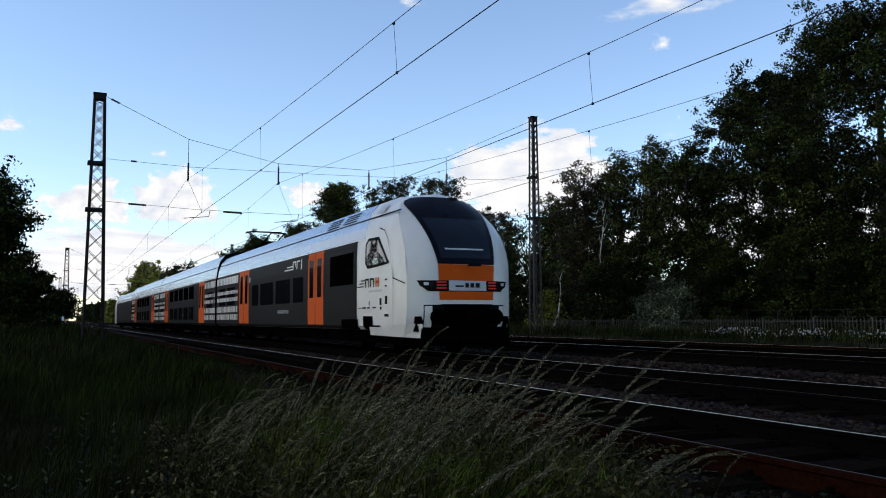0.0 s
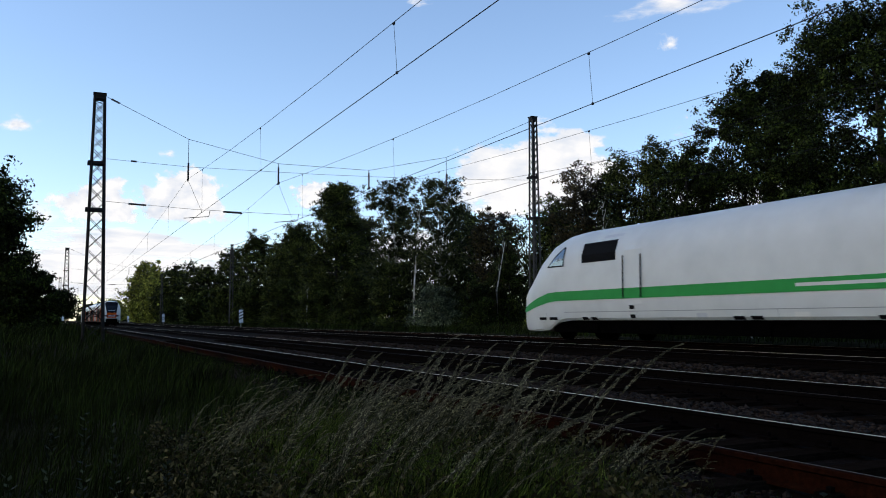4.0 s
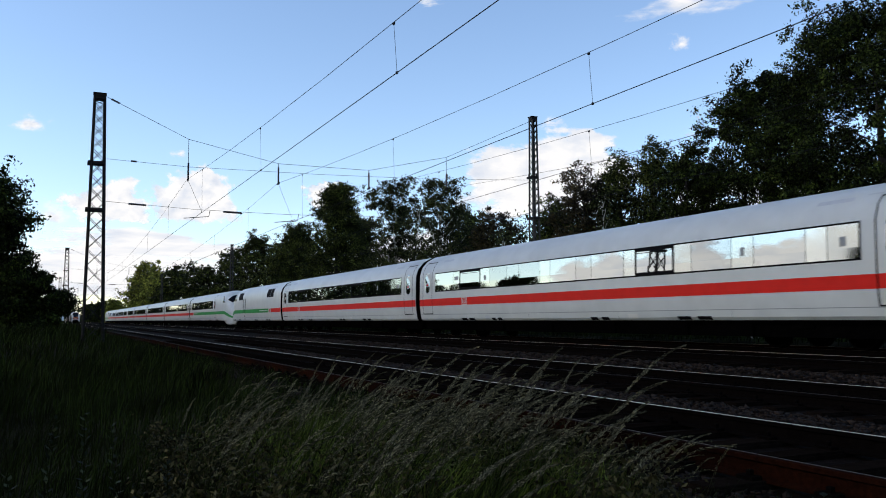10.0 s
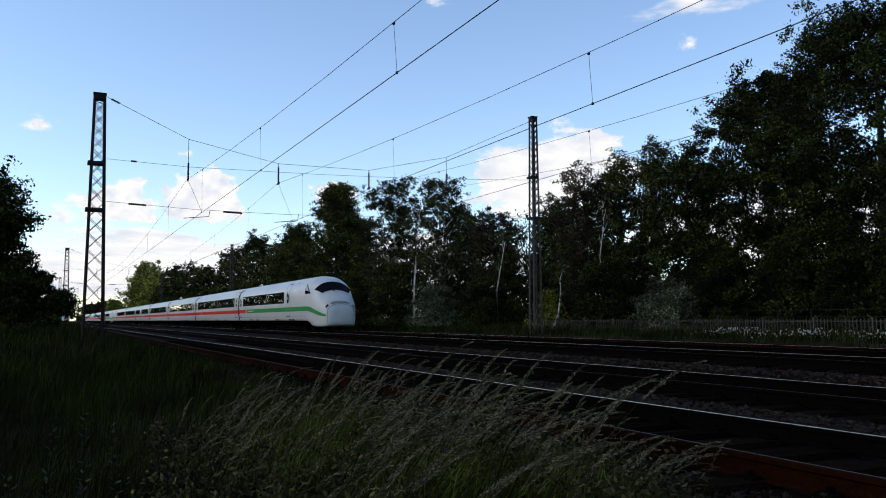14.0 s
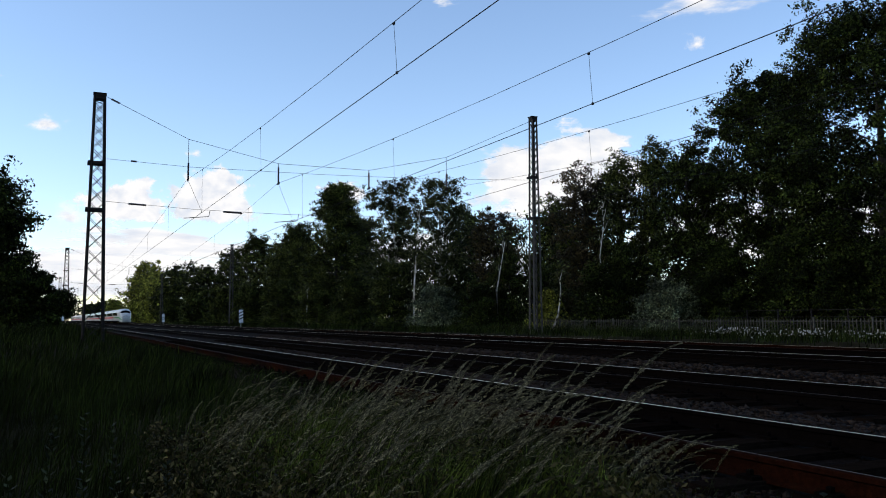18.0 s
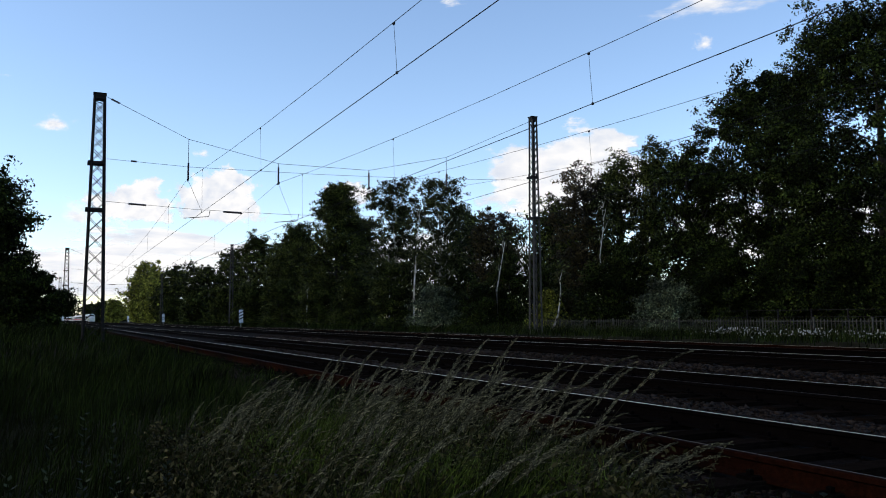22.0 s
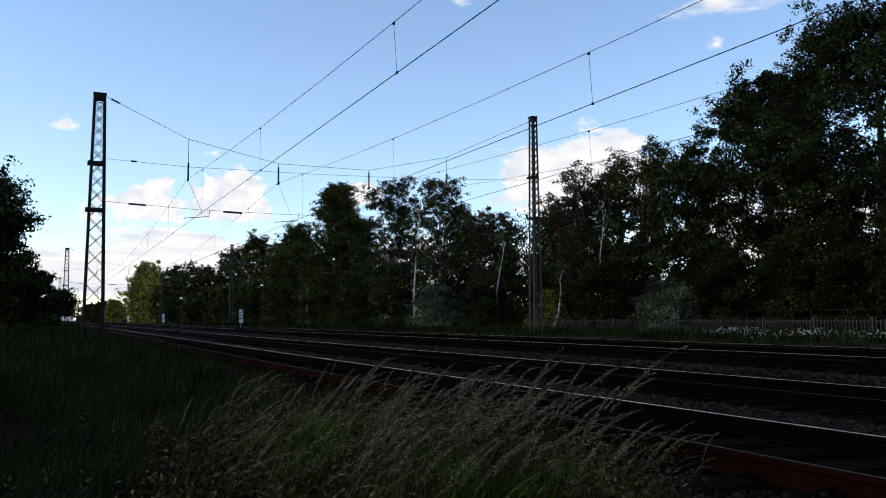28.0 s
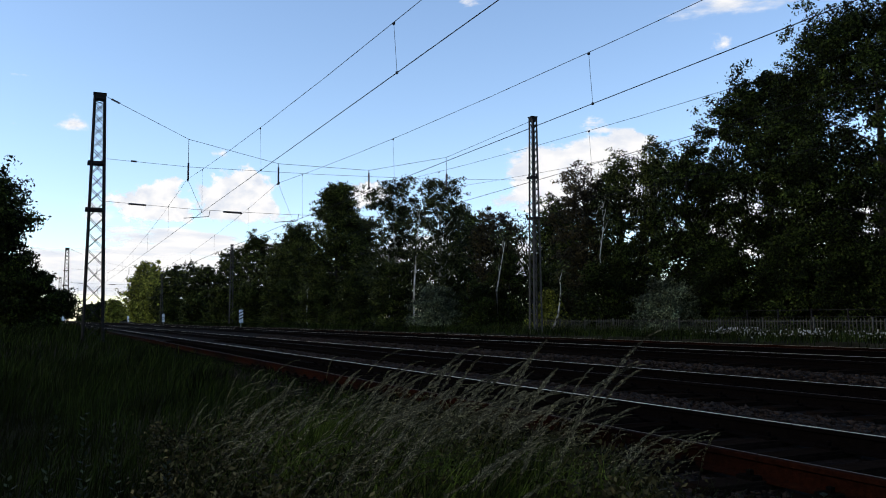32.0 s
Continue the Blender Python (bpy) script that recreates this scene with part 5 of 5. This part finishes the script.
# azimuth, elevation, half width, half height in degrees, cover
CLOUD_ROWS = (
    (178.2, 7.0, 2.5, 1.8, 0.56),
    (173.0, 7.5, 2.7, 2.0, 0.62),
    (175.62, 4.6, 8.95, 1.45, 0.36),
    (164.12, 8.34, 1.88, 1.33, 0.4),
    (147.79, 9.09, 6.26, 2.94, 0.72),
    (139.27, 20.44, 5.09, 1.57, 0.28),
    (139.45, 18.11, 1.49, 1.18, 0.12),
    (-177.19, 11.98, 1.57, 0.86, 0.32),
    (157.05, 21.47, 1.96, 0.71, 0.25),
    (173.84, 10.85, 1.02, 0.55, 0.2),
    (179.26, 2.4, 9.34, 1.7, 0.72),
    (-178.71, 6.26, 2.75, 1.57, 0.2),
    (135.0, 5.5, 9.0, 3.0, 0.7),
    (120.0, 5.5, 9.0, 3.2, 0.7),
    (158.0, 3.8, 8.0, 2.4, 0.62),
)
# more of the same sky behind the eye and to the sides
CLOUD_ROWS += tuple((az, el, w, w * 0.4, 0.62 if az < -90 else 0.45) for az, el, w in ((80, 12, 9), (45, 16, 12), (10, 10, 10), (-30, 14, 12), (-65, 9, 10), (-95, 12, 9), (-120, 8, 8), (-145, 10, 9), (-160, 6, 6), (-135, 17, 8), (-105, 20, 9), (-128, 5, 9), (-140, 4, 9), (-152, 9, 8), (-115, 5, 9), (-133, 11, 9), (-122, 13, 8), (-148, 14, 8), (-165, 11, 8), (-100, 6, 8)))
for i, (az, el, w, h, cover) in enumerate(CLOUD_ROWS):
    d = Vector((math.cos(radians(az)) * math.cos(radians(el)), math.sin(radians(az)) * math.cos(radians(el)), math.sin(radians(el))))
    p = EYE + d * (CLOUD_D + 15 * i)
    sw, sh = 1.5 * CLOUD_D * math.tan(radians(w)), 1.7 * CLOUD_D * math.tan(radians(h))
    mb = Mb()
    n = 8
    mb.v = [((2 * a / n - 1), (2 * b / n - 1), -0.03 * ((2 * a / n - 1) ** 2)) for a in range(n + 1) for b in range(n + 1)]
    mb.f = [(a * 9 + b, a * 9 + b + 9, a * 9 + b + 10, a * 9 + b + 1) for a in range(n) for b in range(n)]
    ob = tagged(part("cloud", mb, cloud_material("cloud_white", i + 1, 2.3, cover)), "white cumulus cloud drifting in a blue evening sky", "cloud", "clouds", "structure")
    ob.visible_shadow = False
    ob.scale = (sw, sh, sw)
    CLOUDS.append((ob, p))


def cloud_motions():
    drift = Vector((0.4275, 0.904, 0)) * 5.0
    for ob, p in CLOUDS:
        q = look(p, EYE)
        walk(ob, [(t, Matrix.Translation(p + drift * t) @ q.to_3x3().to_4x4()) for t in (0, 16, 32)])

# ---- ballast stones ----
def stones(name, n, seed, xr, yz, size, label):
    rng = np.random.default_rng(seed)
    base = np.array([(-1, -1, -1), (1, -1, -1), (1, 1, -1), (-1, 1, -1), (-1, -1, 1), (1, -1, 1), (1, 1, 1), (-1, 1, 1)], float)
    x = xr[0] + (xr[1] - xr[0]) * rng.uniform(0, 1, n) ** 1.5
    y = rng.uniform(yz[0], yz[1], n)
    z = np.interp(y, [p[0] for p in _prof], [p[1] for p in _prof])
    k = size * rng.uniform(0.5, 1.3, (n, 1, 1)) * (1 + np.abs(x)[:, None, None] * 0.02)
    v = base[None] * (1 + rng.uniform(-0.45, 0.3, (n, 8, 3))) * k * np.array([1.1, 0.9, 0.65])
    a = rng.uniform(0, 6.283, n)
    t = rng.normal(0, 0.35, n)
    c, s = np.cos(a)[:, None], np.sin(a)[:, None]
    vx, vy, vz = v[..., 0] * c - v[..., 1] * s, v[..., 0] * s + v[..., 1] * c, v[..., 2]
    vz = vz + vx * t[:, None]
    v = np.stack([vx + x[:, None], vy + (y + np.array([line_y(q) for q in x]))[:, None], vz + (z + size * 0.25)[:, None]], -1).reshape(-1, 3)
    f = np.array([(3, 2, 1, 0), (4, 5, 6, 7), (0, 1, 5, 4), (1, 2, 6, 5), (2, 3, 7, 6), (3, 0, 4, 7)])
    f = (f[None] + 8 * np.arange(n)[:, None, None]).reshape(-1)
    me = bpy.data.meshes.new(name)
    me.vertices.add(len(v))
    me.vertices.foreach_set("co", v.astype(np.float32).ravel())
    me.loops.add(len(f))
    me.loops.foreach_set("vertex_index", f.astype(np.int32))
    me.polygons.add(len(f) // 4)
    me.polygons.foreach_set("loop_start", np.arange(0, len(f), 4, dtype=np.int32))
    me.update(calc_edges=True)
    me.materials.append(M_STONE)
    return tagged(part(name, me, M_STONE), label, "ballast", kind="stuff")


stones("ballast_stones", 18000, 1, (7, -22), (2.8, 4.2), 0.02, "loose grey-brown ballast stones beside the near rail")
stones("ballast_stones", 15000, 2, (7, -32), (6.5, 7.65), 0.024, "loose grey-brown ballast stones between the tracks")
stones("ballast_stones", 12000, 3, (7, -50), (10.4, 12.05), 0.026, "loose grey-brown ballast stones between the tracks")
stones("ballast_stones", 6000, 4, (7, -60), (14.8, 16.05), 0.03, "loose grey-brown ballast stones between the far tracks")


# ---- grass ----
def blades(name, rng, x, y, z, h, w, mat, lean=(0.1, 0.16), label="", parent=None):
    """Bent tapering blades as one mesh."""
    n = len(x)
    a = rng.uniform(0, 6.283, n)
    dx, dy = np.cos(a) * w, np.sin(a) * w
    lx = lean[0] * h + rng.normal(0, 0.22, n) * h
    ly = lean[1] * h + rng.normal(0, 0.22, n) * h
    p = np.stack([x, y, z], -1)
    side = np.stack([dx, dy, np.zeros(n)], -1)
    mid = p + np.stack([lx * 0.32, ly * 0.32, h * 0.58], -1)
    tip = p + np.stack([lx * 1.15, ly * 1.15, h], -1)
    v = np.stack([p - side, p + side, mid - side * 0.75, mid + side * 0.75, tip], 1).reshape(-1, 3)
    f = (np.array([0, 1, 3, 2, 2, 3, 4])[None] + 5 * np.arange(n)[:, None]).reshape(-1)
    st = (np.array([0, 4])[None] + 7 * np.arange(n)[:, None]).reshape(-1)
    me = bpy.data.meshes.new(name)
    me.vertices.add(len(v))
    me.vertices.foreach_set("co", v.astype(np.float32).ravel())
    me.loops.add(len(f))
    me.loops.foreach_set("vertex_index", f.astype(np.int32))
    me.polygons.add(len(st))
    me.polygons.foreach_set("loop_start", st.astype(np.int32))
    me.update(calc_edges=True)
    me.materials.append(mat)
    ob = part(name, me, mat, parent)
    return tagged(ob, label, "" if parent else "grass", kind="" if parent else "stuff")


_g = np.random.default_rng(5)


def field(n, x0, x1, y0, y1, hmin, hmax, w, mat, label, power=1.6, edge=None):
    x = x0 + (x1 - x0) * _g.uniform(0, 1, n) ** power
    y = _g.uniform(y0, y1, n)
    clump = np.array([noise.noise((a * 1.3, b * 1.3, 2.0)) for a, b in zip(x, y)])
    keep = clump > -0.35
    x, y, clump = x[keep], y[keep], clump[keep]
    z = np.array([bumpy(a, b) for a, b in zip(x, y)]) - 0.03
    h = _g.uniform(hmin, hmax, len(x)) * (1 + 0.6 * clump)
    return blades("grass", _g, x, y, z, h, w, mat, label=label)


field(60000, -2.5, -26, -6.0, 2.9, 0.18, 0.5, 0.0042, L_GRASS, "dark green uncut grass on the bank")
# The lit part of the bank gets its light from a brighter green leaf colour.
field(12000, -3.6, -7.5, 1.3, 2.9, 0.22, 0.55, 0.0035, L_GRASS_BRIGHT, "bright green grass on the bank, its lit look in the leaf colour", 1.0)
field(7000, -4.9, -7.0, 1.5, 2.6, 0.28, 0.6, 0.0035, L_GRASS_BRIGHT, "bright green grass on the bank, its lit look in the leaf colour", 1.0)
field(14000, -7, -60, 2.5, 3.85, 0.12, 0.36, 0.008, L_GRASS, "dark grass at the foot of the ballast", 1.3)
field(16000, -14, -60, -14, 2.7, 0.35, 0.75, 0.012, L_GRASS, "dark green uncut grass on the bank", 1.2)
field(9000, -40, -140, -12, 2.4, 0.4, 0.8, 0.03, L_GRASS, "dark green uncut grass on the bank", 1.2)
field(11000, -14, -60, 19.9, 26.5, 0.15, 0.42, 0.012, L_GRASS, "rough grass strip below the trees", 1.1)
field(5000, -16, -48, 23.5, 26.0, 0.25, 0.6, 0.01, L_VERGE, "grey-green verge grass before the fence", 1.0)
field(6000, -50, -170, 20.0, 26.0, 0.2, 0.6, 0.03, L_GRASS, "rough grass strip below the trees", 1.2)


field(9000, -2.5, 6.0, -6.0, 2.8, 0.15, 0.4, 0.005, L_GRASS, "dark green uncut grass on the bank", 1.0)
field(5000, 6.0, 25.0, -8.0, 2.8, 0.2, 0.5, 0.012, L_GRASS, "dark green uncut grass on the bank", 1.3)


def plume(rng, cards, pts, n, wide, size):
    """A loose drooping panicle: little spikelets along the upper, bent part of a stem."""
    p = np.array([tuple(q) for q in pts])
    m = len(p) - 1
    for _ in range(n):
        f = rng.uniform(0, 1) ** 0.85
        i = min(m - 1, int(f * m))
        d = p[i + 1] - p[i]
        c = p[i] + d * (f * m - i)
        d = d / np.linalg.norm(d)
        w = wide * (0.35 + 1.3 * f) if f < 0.3 else wide * (1.05 - f) + 0.002
        c = c + rng.normal(0, w, 3) * 0.6 + np.array([0, 0, -0.4 * w])
        u = d + rng.normal(0, 0.3, 3) + np.array([0, 0, -0.15])
        u = u / np.linalg.norm(u) * size * rng.uniform(0.6, 1.4)
        v = np.cross(u, rng.normal(size=3))
        v = v / np.linalg.norm(v) * size * 0.24
        cards.append(np.stack([c - u, c + v, c + u, c - v]))


def stalk_meshes(seed, h, bend):
    rng = np.random.default_rng(seed)
    def curve(q):
        return Vector((bend * h * 0.45 * q ** 2, bend * h * 0.95 * q ** 2, h * (q - 0.1 * bend * q ** 4 - 0.05 * q ** 8)))
    k = np.linspace(0, 1, 10)
    stem = Mb().tube([curve(q) for q in k], [0.0021 - 0.0013 * q for q in k], 4).mesh("stem", L_STEM)
    cards = []
    plume(rng, cards, [curve(q) for q in np.linspace(0.68, 1.03, 8)], 330, 0.015, 0.0095)
    leaf = blades("stem_leaf", rng, np.zeros(5), np.zeros(5), rng.uniform(0.05, h * 0.4, 5), rng.uniform(0.2, 0.4, 5), 0.004, L_GRASS, (0.2, 0.4))
    me = leaf.data
    bpy.data.objects.remove(leaf)
    return stem, card_mesh("seed_head", np.array(cards), L_PLUME), me


L_STEM = leaf_material("dry_grass_stems", (0.02, 0.02, 0.009), (0.075, 0.07, 0.03), 0.03)
STALKS = []
_kinds = [stalk_meshes(i, 1.0 + 0.1 * (i % 4), 0.22 + 0.13 * (i % 3)) for i in range(10)]


def stalk(x, y, kind, scale, turn):
    z = bumpy(x, y)
    s = thing("grass_stalk", pose(x, y, z - 0.02, 0, 0, turn), "tall pale grass stalk with feathery seed head", "grass", "tall grass stalks")
    s.scale = (scale,) * 3
    for nm, me in zip(("stem", "seed_head", "foliage"), _kinds[kind]):
        tagged(part(nm, me, None, s), kind="stuff" if nm != "stem" else "")
    STALKS.append((s, x, y, z - 0.02, turn))


for i in range(125):
    r = _g.uniform(3.8, 7.8)
    b = radians(_g.uniform(146, 165) if i % 5 else _g.uniform(142, 173))
    x, y = math.cos(b) * r, math.sin(b) * r
    if y > 3.1:
        continue
    stalk(x, y, i % 10, _g.uniform(0.7, 1.1), _g.uniform(-30, 30))


for i in range(34):
    r = _g.uniform(5.2, 7.6)
    b = radians(_g.uniform(160, 171))
    stalk(math.cos(b) * r, math.sin(b) * r, i % 10, _g.uniform(0.6, 0.95), _g.uniform(-30, 30))

TUFTS = []


def tuft(x, y, seed):
    """A clump of seeding grass that sways as one."""
    rng = np.random.default_rng(seed)
    z = bumpy(x, y)
    t = thing("grass_tuft", pose(x, y, z - 0.02), "clump of seeding grass with greyish panicles", "grass", "swaying grass tufts")
    n = 60
    tagged(blades("foliage", rng, rng.normal(0, 0.14, n), rng.normal(0, 0.14, n), np.zeros(n), rng.uniform(0.18, 0.45, n), 0.004, L_STEM if y > 0.52 * abs(x) else L_GRASS_BRIGHT, parent=t), kind="stuff")
    cards, stems = [], Mb()
    for _ in range(rng.integers(4, 10)):
        px, py = rng.normal(0, 0.19, 2)
        h = rng.uniform(0.3, 1.0)
        b = rng.uniform(0.15, 0.6)
        def curve(q):
            return Vector((px + b * h * 0.45 * q ** 2.2, py + b * h * 0.95 * q ** 2.2, h * (q - 0.1 * q ** 4 - 0.06 * q ** 8)))
        stems.tube([curve(q) for q in (0, 0.3, 0.6, 0.8, 1)], 0.0016, 3, False)
        plume(rng, cards, [curve(q) for q in np.linspace(0.62, 1.04, 6)], 110, 0.012, 0.0085)
    tagged(part("stem", stems, L_STEM, t), kind="stuff")
    tagged(part("panicle", card_mesh("panicle", np.array(cards), L_STRAW), L_STRAW, t), kind="stuff")
    t.scale = (rng.uniform(0.65, 1.2) * (1.0 if y < 0.7 * abs(x) - 0.9 else 0.7),) * 3
    TUFTS.append((t, x, y, z - 0.02, 0.0))


for i in range(190):
    r = _g.uniform(4.4, 7.2) if i % 3 else _g.uniform(5, 10)
    b = radians(_g.uniform(141, 166) if i % 3 else _g.uniform(140, 172))
    x, y = math.cos(b) * r, math.sin(b) * r
    if b < radians(150) and i % 5 < 2 or radians(152) < b < radians(162) and r < 5.3 and i % 4:
        continue
    if y < 3.3:
        tuft(x, y, 300 + i)


def weed(x, y, h, seed):
    rng = np.random.default_rng(seed)
    w = thing("weed_plant", pose(x, y, bumpy(x, y) - 0.02, 0, 0, rng.uniform(0, 360)), "leafy grey-green weed standing among the grass", "plant", "leafy weeds")
    part("stem", Mb().tube([(0, 0, 0), (0.02, 0.03, h / 2), (0.03, 0.07, h)], [0.005, 0.004, 0.002], 5), L_GRASS, w)
    cards = []
    for k in range(34):
        f = 0.25 + 0.75 * k / 33
        a = k * 2.4 + rng.uniform(-0.3, 0.3)
        p = np.array([0.03 * f, 0.07 * f * f, h * f])
        u = np.array([math.cos(a) * 0.06, math.sin(a) * 0.06, rng.uniform(0.01, 0.06)]) * (1.3 - 0.7 * f)
        v = np.array([-math.sin(a), math.cos(a), 0]) * 0.015
        cards.append(np.stack([p, p + u * 0.5 + v, p + u, p + u * 0.5 - v]))
    tagged(part("foliage", card_mesh("foliage", np.array(cards), L_HERB), None, w), kind="stuff")


for i, (x, y, h) in enumerate(((-2.1, 2.42, 0.72), (-6.0, -0.02, 0.85), (-5.8, 0.22, 0.92), (-5.6, 0.41, 0.86), (-4.9, 0.1, 0.62), (-5.0, -0.12, 0.7), (-4.6, 0.36, 0.6), (-5.5, 0.7, 0.6))):
    weed(x, y, h, 40 + i)


# low leafy weeds between the grass
_wc = []
for k in range(1300):
    a, r = radians(_g.uniform(139, 174)), _g.uniform(3.2, 9)
    x, y = math.cos(a) * r, math.sin(a) * r
    if y < 3.3:
        _wc.append((x, y, bumpy(x, y) + 0.05 + 0.4 * _g.uniform(0, 1) ** 1.6))
tagged(part("low_weeds", card_mesh("low_weeds", leaf_cards(_g, _wc, [0.085] * len(_wc), 46, 0.021), L_WEED), None), "low brownish green weeds on the bank", "weeds", kind="stuff")


def grass_motions():
    """Wind from the near side bends the grass in gusts."""
    for group, amp in ((STALKS, 8.0), (TUFTS, 7.0)):
        for k, (ob, x, y, z, turn) in enumerate(group):
            rows = []
            for i in range(49):
                t = i * 32 / 48
                g = math.sin(1.7 * t - 0.9 * x - 0.5 * y) + 0.6 * math.sin(3.9 * t + k * 1.3) + 0.5 * math.sin(0.45 * t + x)
                rows.append((t, pose(x, y, z, -amp * (0.9 + g * 0.75), amp * (0.5 + 0.4 * g), turn)))
            walk(ob, rows)


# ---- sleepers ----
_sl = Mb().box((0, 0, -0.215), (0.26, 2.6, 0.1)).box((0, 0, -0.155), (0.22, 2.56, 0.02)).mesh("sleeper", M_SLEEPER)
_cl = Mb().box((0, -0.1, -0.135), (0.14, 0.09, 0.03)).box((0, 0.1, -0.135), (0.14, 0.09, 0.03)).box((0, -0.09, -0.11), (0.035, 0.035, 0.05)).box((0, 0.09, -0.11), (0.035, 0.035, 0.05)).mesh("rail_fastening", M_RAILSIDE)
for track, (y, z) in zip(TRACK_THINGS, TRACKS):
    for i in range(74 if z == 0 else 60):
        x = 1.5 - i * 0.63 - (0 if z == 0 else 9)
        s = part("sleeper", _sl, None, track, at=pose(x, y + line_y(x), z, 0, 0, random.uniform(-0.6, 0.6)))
        if y < 10 and i < 34:
            for q in (-0.75, 0.75):
                part("rail_fastening", _cl, None, s, at=pose(0, q, 0))


# ---- fence, flowers, boards ----
M_FENCE = material("weathered_fence_paint", (0.062, 0.06, 0.05), 0.9, spec=0.02, var=0.3, grain=12, per_object=0.25)
fence = thing("fence", pose(0, 26.2, 0.1), "weathered pale picket fence behind tall grass", "fence")
for i in range(11):
    x = -17.5 - i * 2.5
    part("post", Mb().box((x, 0, 0.36), (0.06, 0.06, 0.84)).box((x, 0, 0.79), (0.08, 0.08, 0.03)), M_FENCE, fence)
    if i < 10:
        for z in (0.28, 0.66):
            part("fence_rail", Mb().box((x - 1.25, -0.05, z), (2.43, 0.03, 0.035)), M_FENCE, fence)
_pk = Mb().box((0, 0, 0.385), (0.026, 0.02, 0.67)).add([(-0.013, -0.01, 0.72), (0.013, -0.01, 0.72), (0.013, 0.01, 0.72), (-0.013, 0.01, 0.72), (0, 0, 0.765)], [(0, 1, 4), (1, 2, 4), (2, 3, 4), (3, 0, 4)]).mesh("picket", M_FENCE)
for i in range(160):
    x = -17.6 - i * 0.156
    if 75 < i < 84 or 120 < i < 124:
        continue
    part("picket", _pk, None, fence, at=pose(x, -0.085, random.uniform(-0.02, 0.02), 0, random.uniform(-1.5, 1.5), 0))

M_PETAL = material("white_petals", (0.32, 0.32, 0.3), 0.7)
_n = 460
_fx = -26.2 + 9.4 * _g.uniform(0, 1, _n)
_fx += 0.5 * np.sin(_fx * 2.9) + 0.25 * np.sin(_fx * 7.1)
_fy = _g.uniform(23.4, 25.8, _n)
_fz = 0.3 + 0.13 * _g.uniform(-1, 1, _n) + 0.1 * np.sin(_fx * 1.7)
_cards = []
for x, y, z in zip(_fx, _fy, _fz):
    for k in range(6):
        a = k * 1.047 + x
        u, w = np.array([math.cos(a), -0.5, math.sin(a)]) * 0.034, np.array([-math.sin(a), 0, math.cos(a)]) * 0.017
        p = np.array([x, y, z])
        _cards.append(np.stack([p, p + u * 0.5 + w, p + u, p + u * 0.5 - w]))
tagged(part("ox_eye_daisies", card_mesh("ox_eye_daisies", np.array(_cards), M_PETAL), None), "white daisies in the grass before the fence", "flowers", kind="stuff")
blades("flower_stems", _g, _fx, _fy, np.full(_n, 0.08), _fz - 0.08, 0.004, L_GRASS, (0, 0), "green stems of the daisies")

M_BOARD = material("white_board", (0.75, 0.75, 0.73), 0.5, var=0.1, grain=5)
for x, y, n, h in ((-99.5, 20.3, 3, 1.5), (-172.0, 20.0, 2, 1.5), (-245, 19.4, 1, 1.5)):
    b = thing("warning_board", pose(x, y + line_y(x), 0.0), "upright white railway board with black diagonal stripes on a post", "sign", "signal warning boards")
    part("post", Mb().tube([(0, 0, -0.3), (0, 0, 2.3)], 0.035, 8), M_GREY, b)
    part("board", Mb().box((0.06, 0, 1.35), (0.03, 0.5, h)), M_BOARD, b)
    for k in range(n):
        z = 0.9 + k * 0.36
        part("stripe", Mb().add([(0.079, -0.25, z), (0.079, 0.25, z + 0.24), (0.079, 0.25, z + 0.38), (0.079, -0.25, z + 0.14)], [(0, 1, 2, 3)]), M_BLACK, b)
_s = thing("line_sign", pose(-78, 0.6, 0.0), "small white sign on a short post in the grass", "sign")
part("post", Mb().tube([(0, 0, -0.2), (0, 0, 1.3)], 0.03, 8), M_GREY, _s)
part("board", Mb().box((0.05, 0, 1.2), (0.03, 0.45, 0.55)), M_BOARD, _s)

back_fence = thing("fence", pose(0, 27.6, 0.1), "dark wire fence on thin posts behind the pickets", "fence")
for i in range(8):
    part("post", Mb().box((-17.0 - i * 1.7, 0, 0.55), (0.05, 0.05, 1.2)), M_MAST, back_fence)
for z in (0.55, 0.82, 1.1):
    part("fence_rail", Mb().box((-22.9, 0.03, z), (12.0, 0.014, 0.02)), M_MAST, back_fence)

motions()
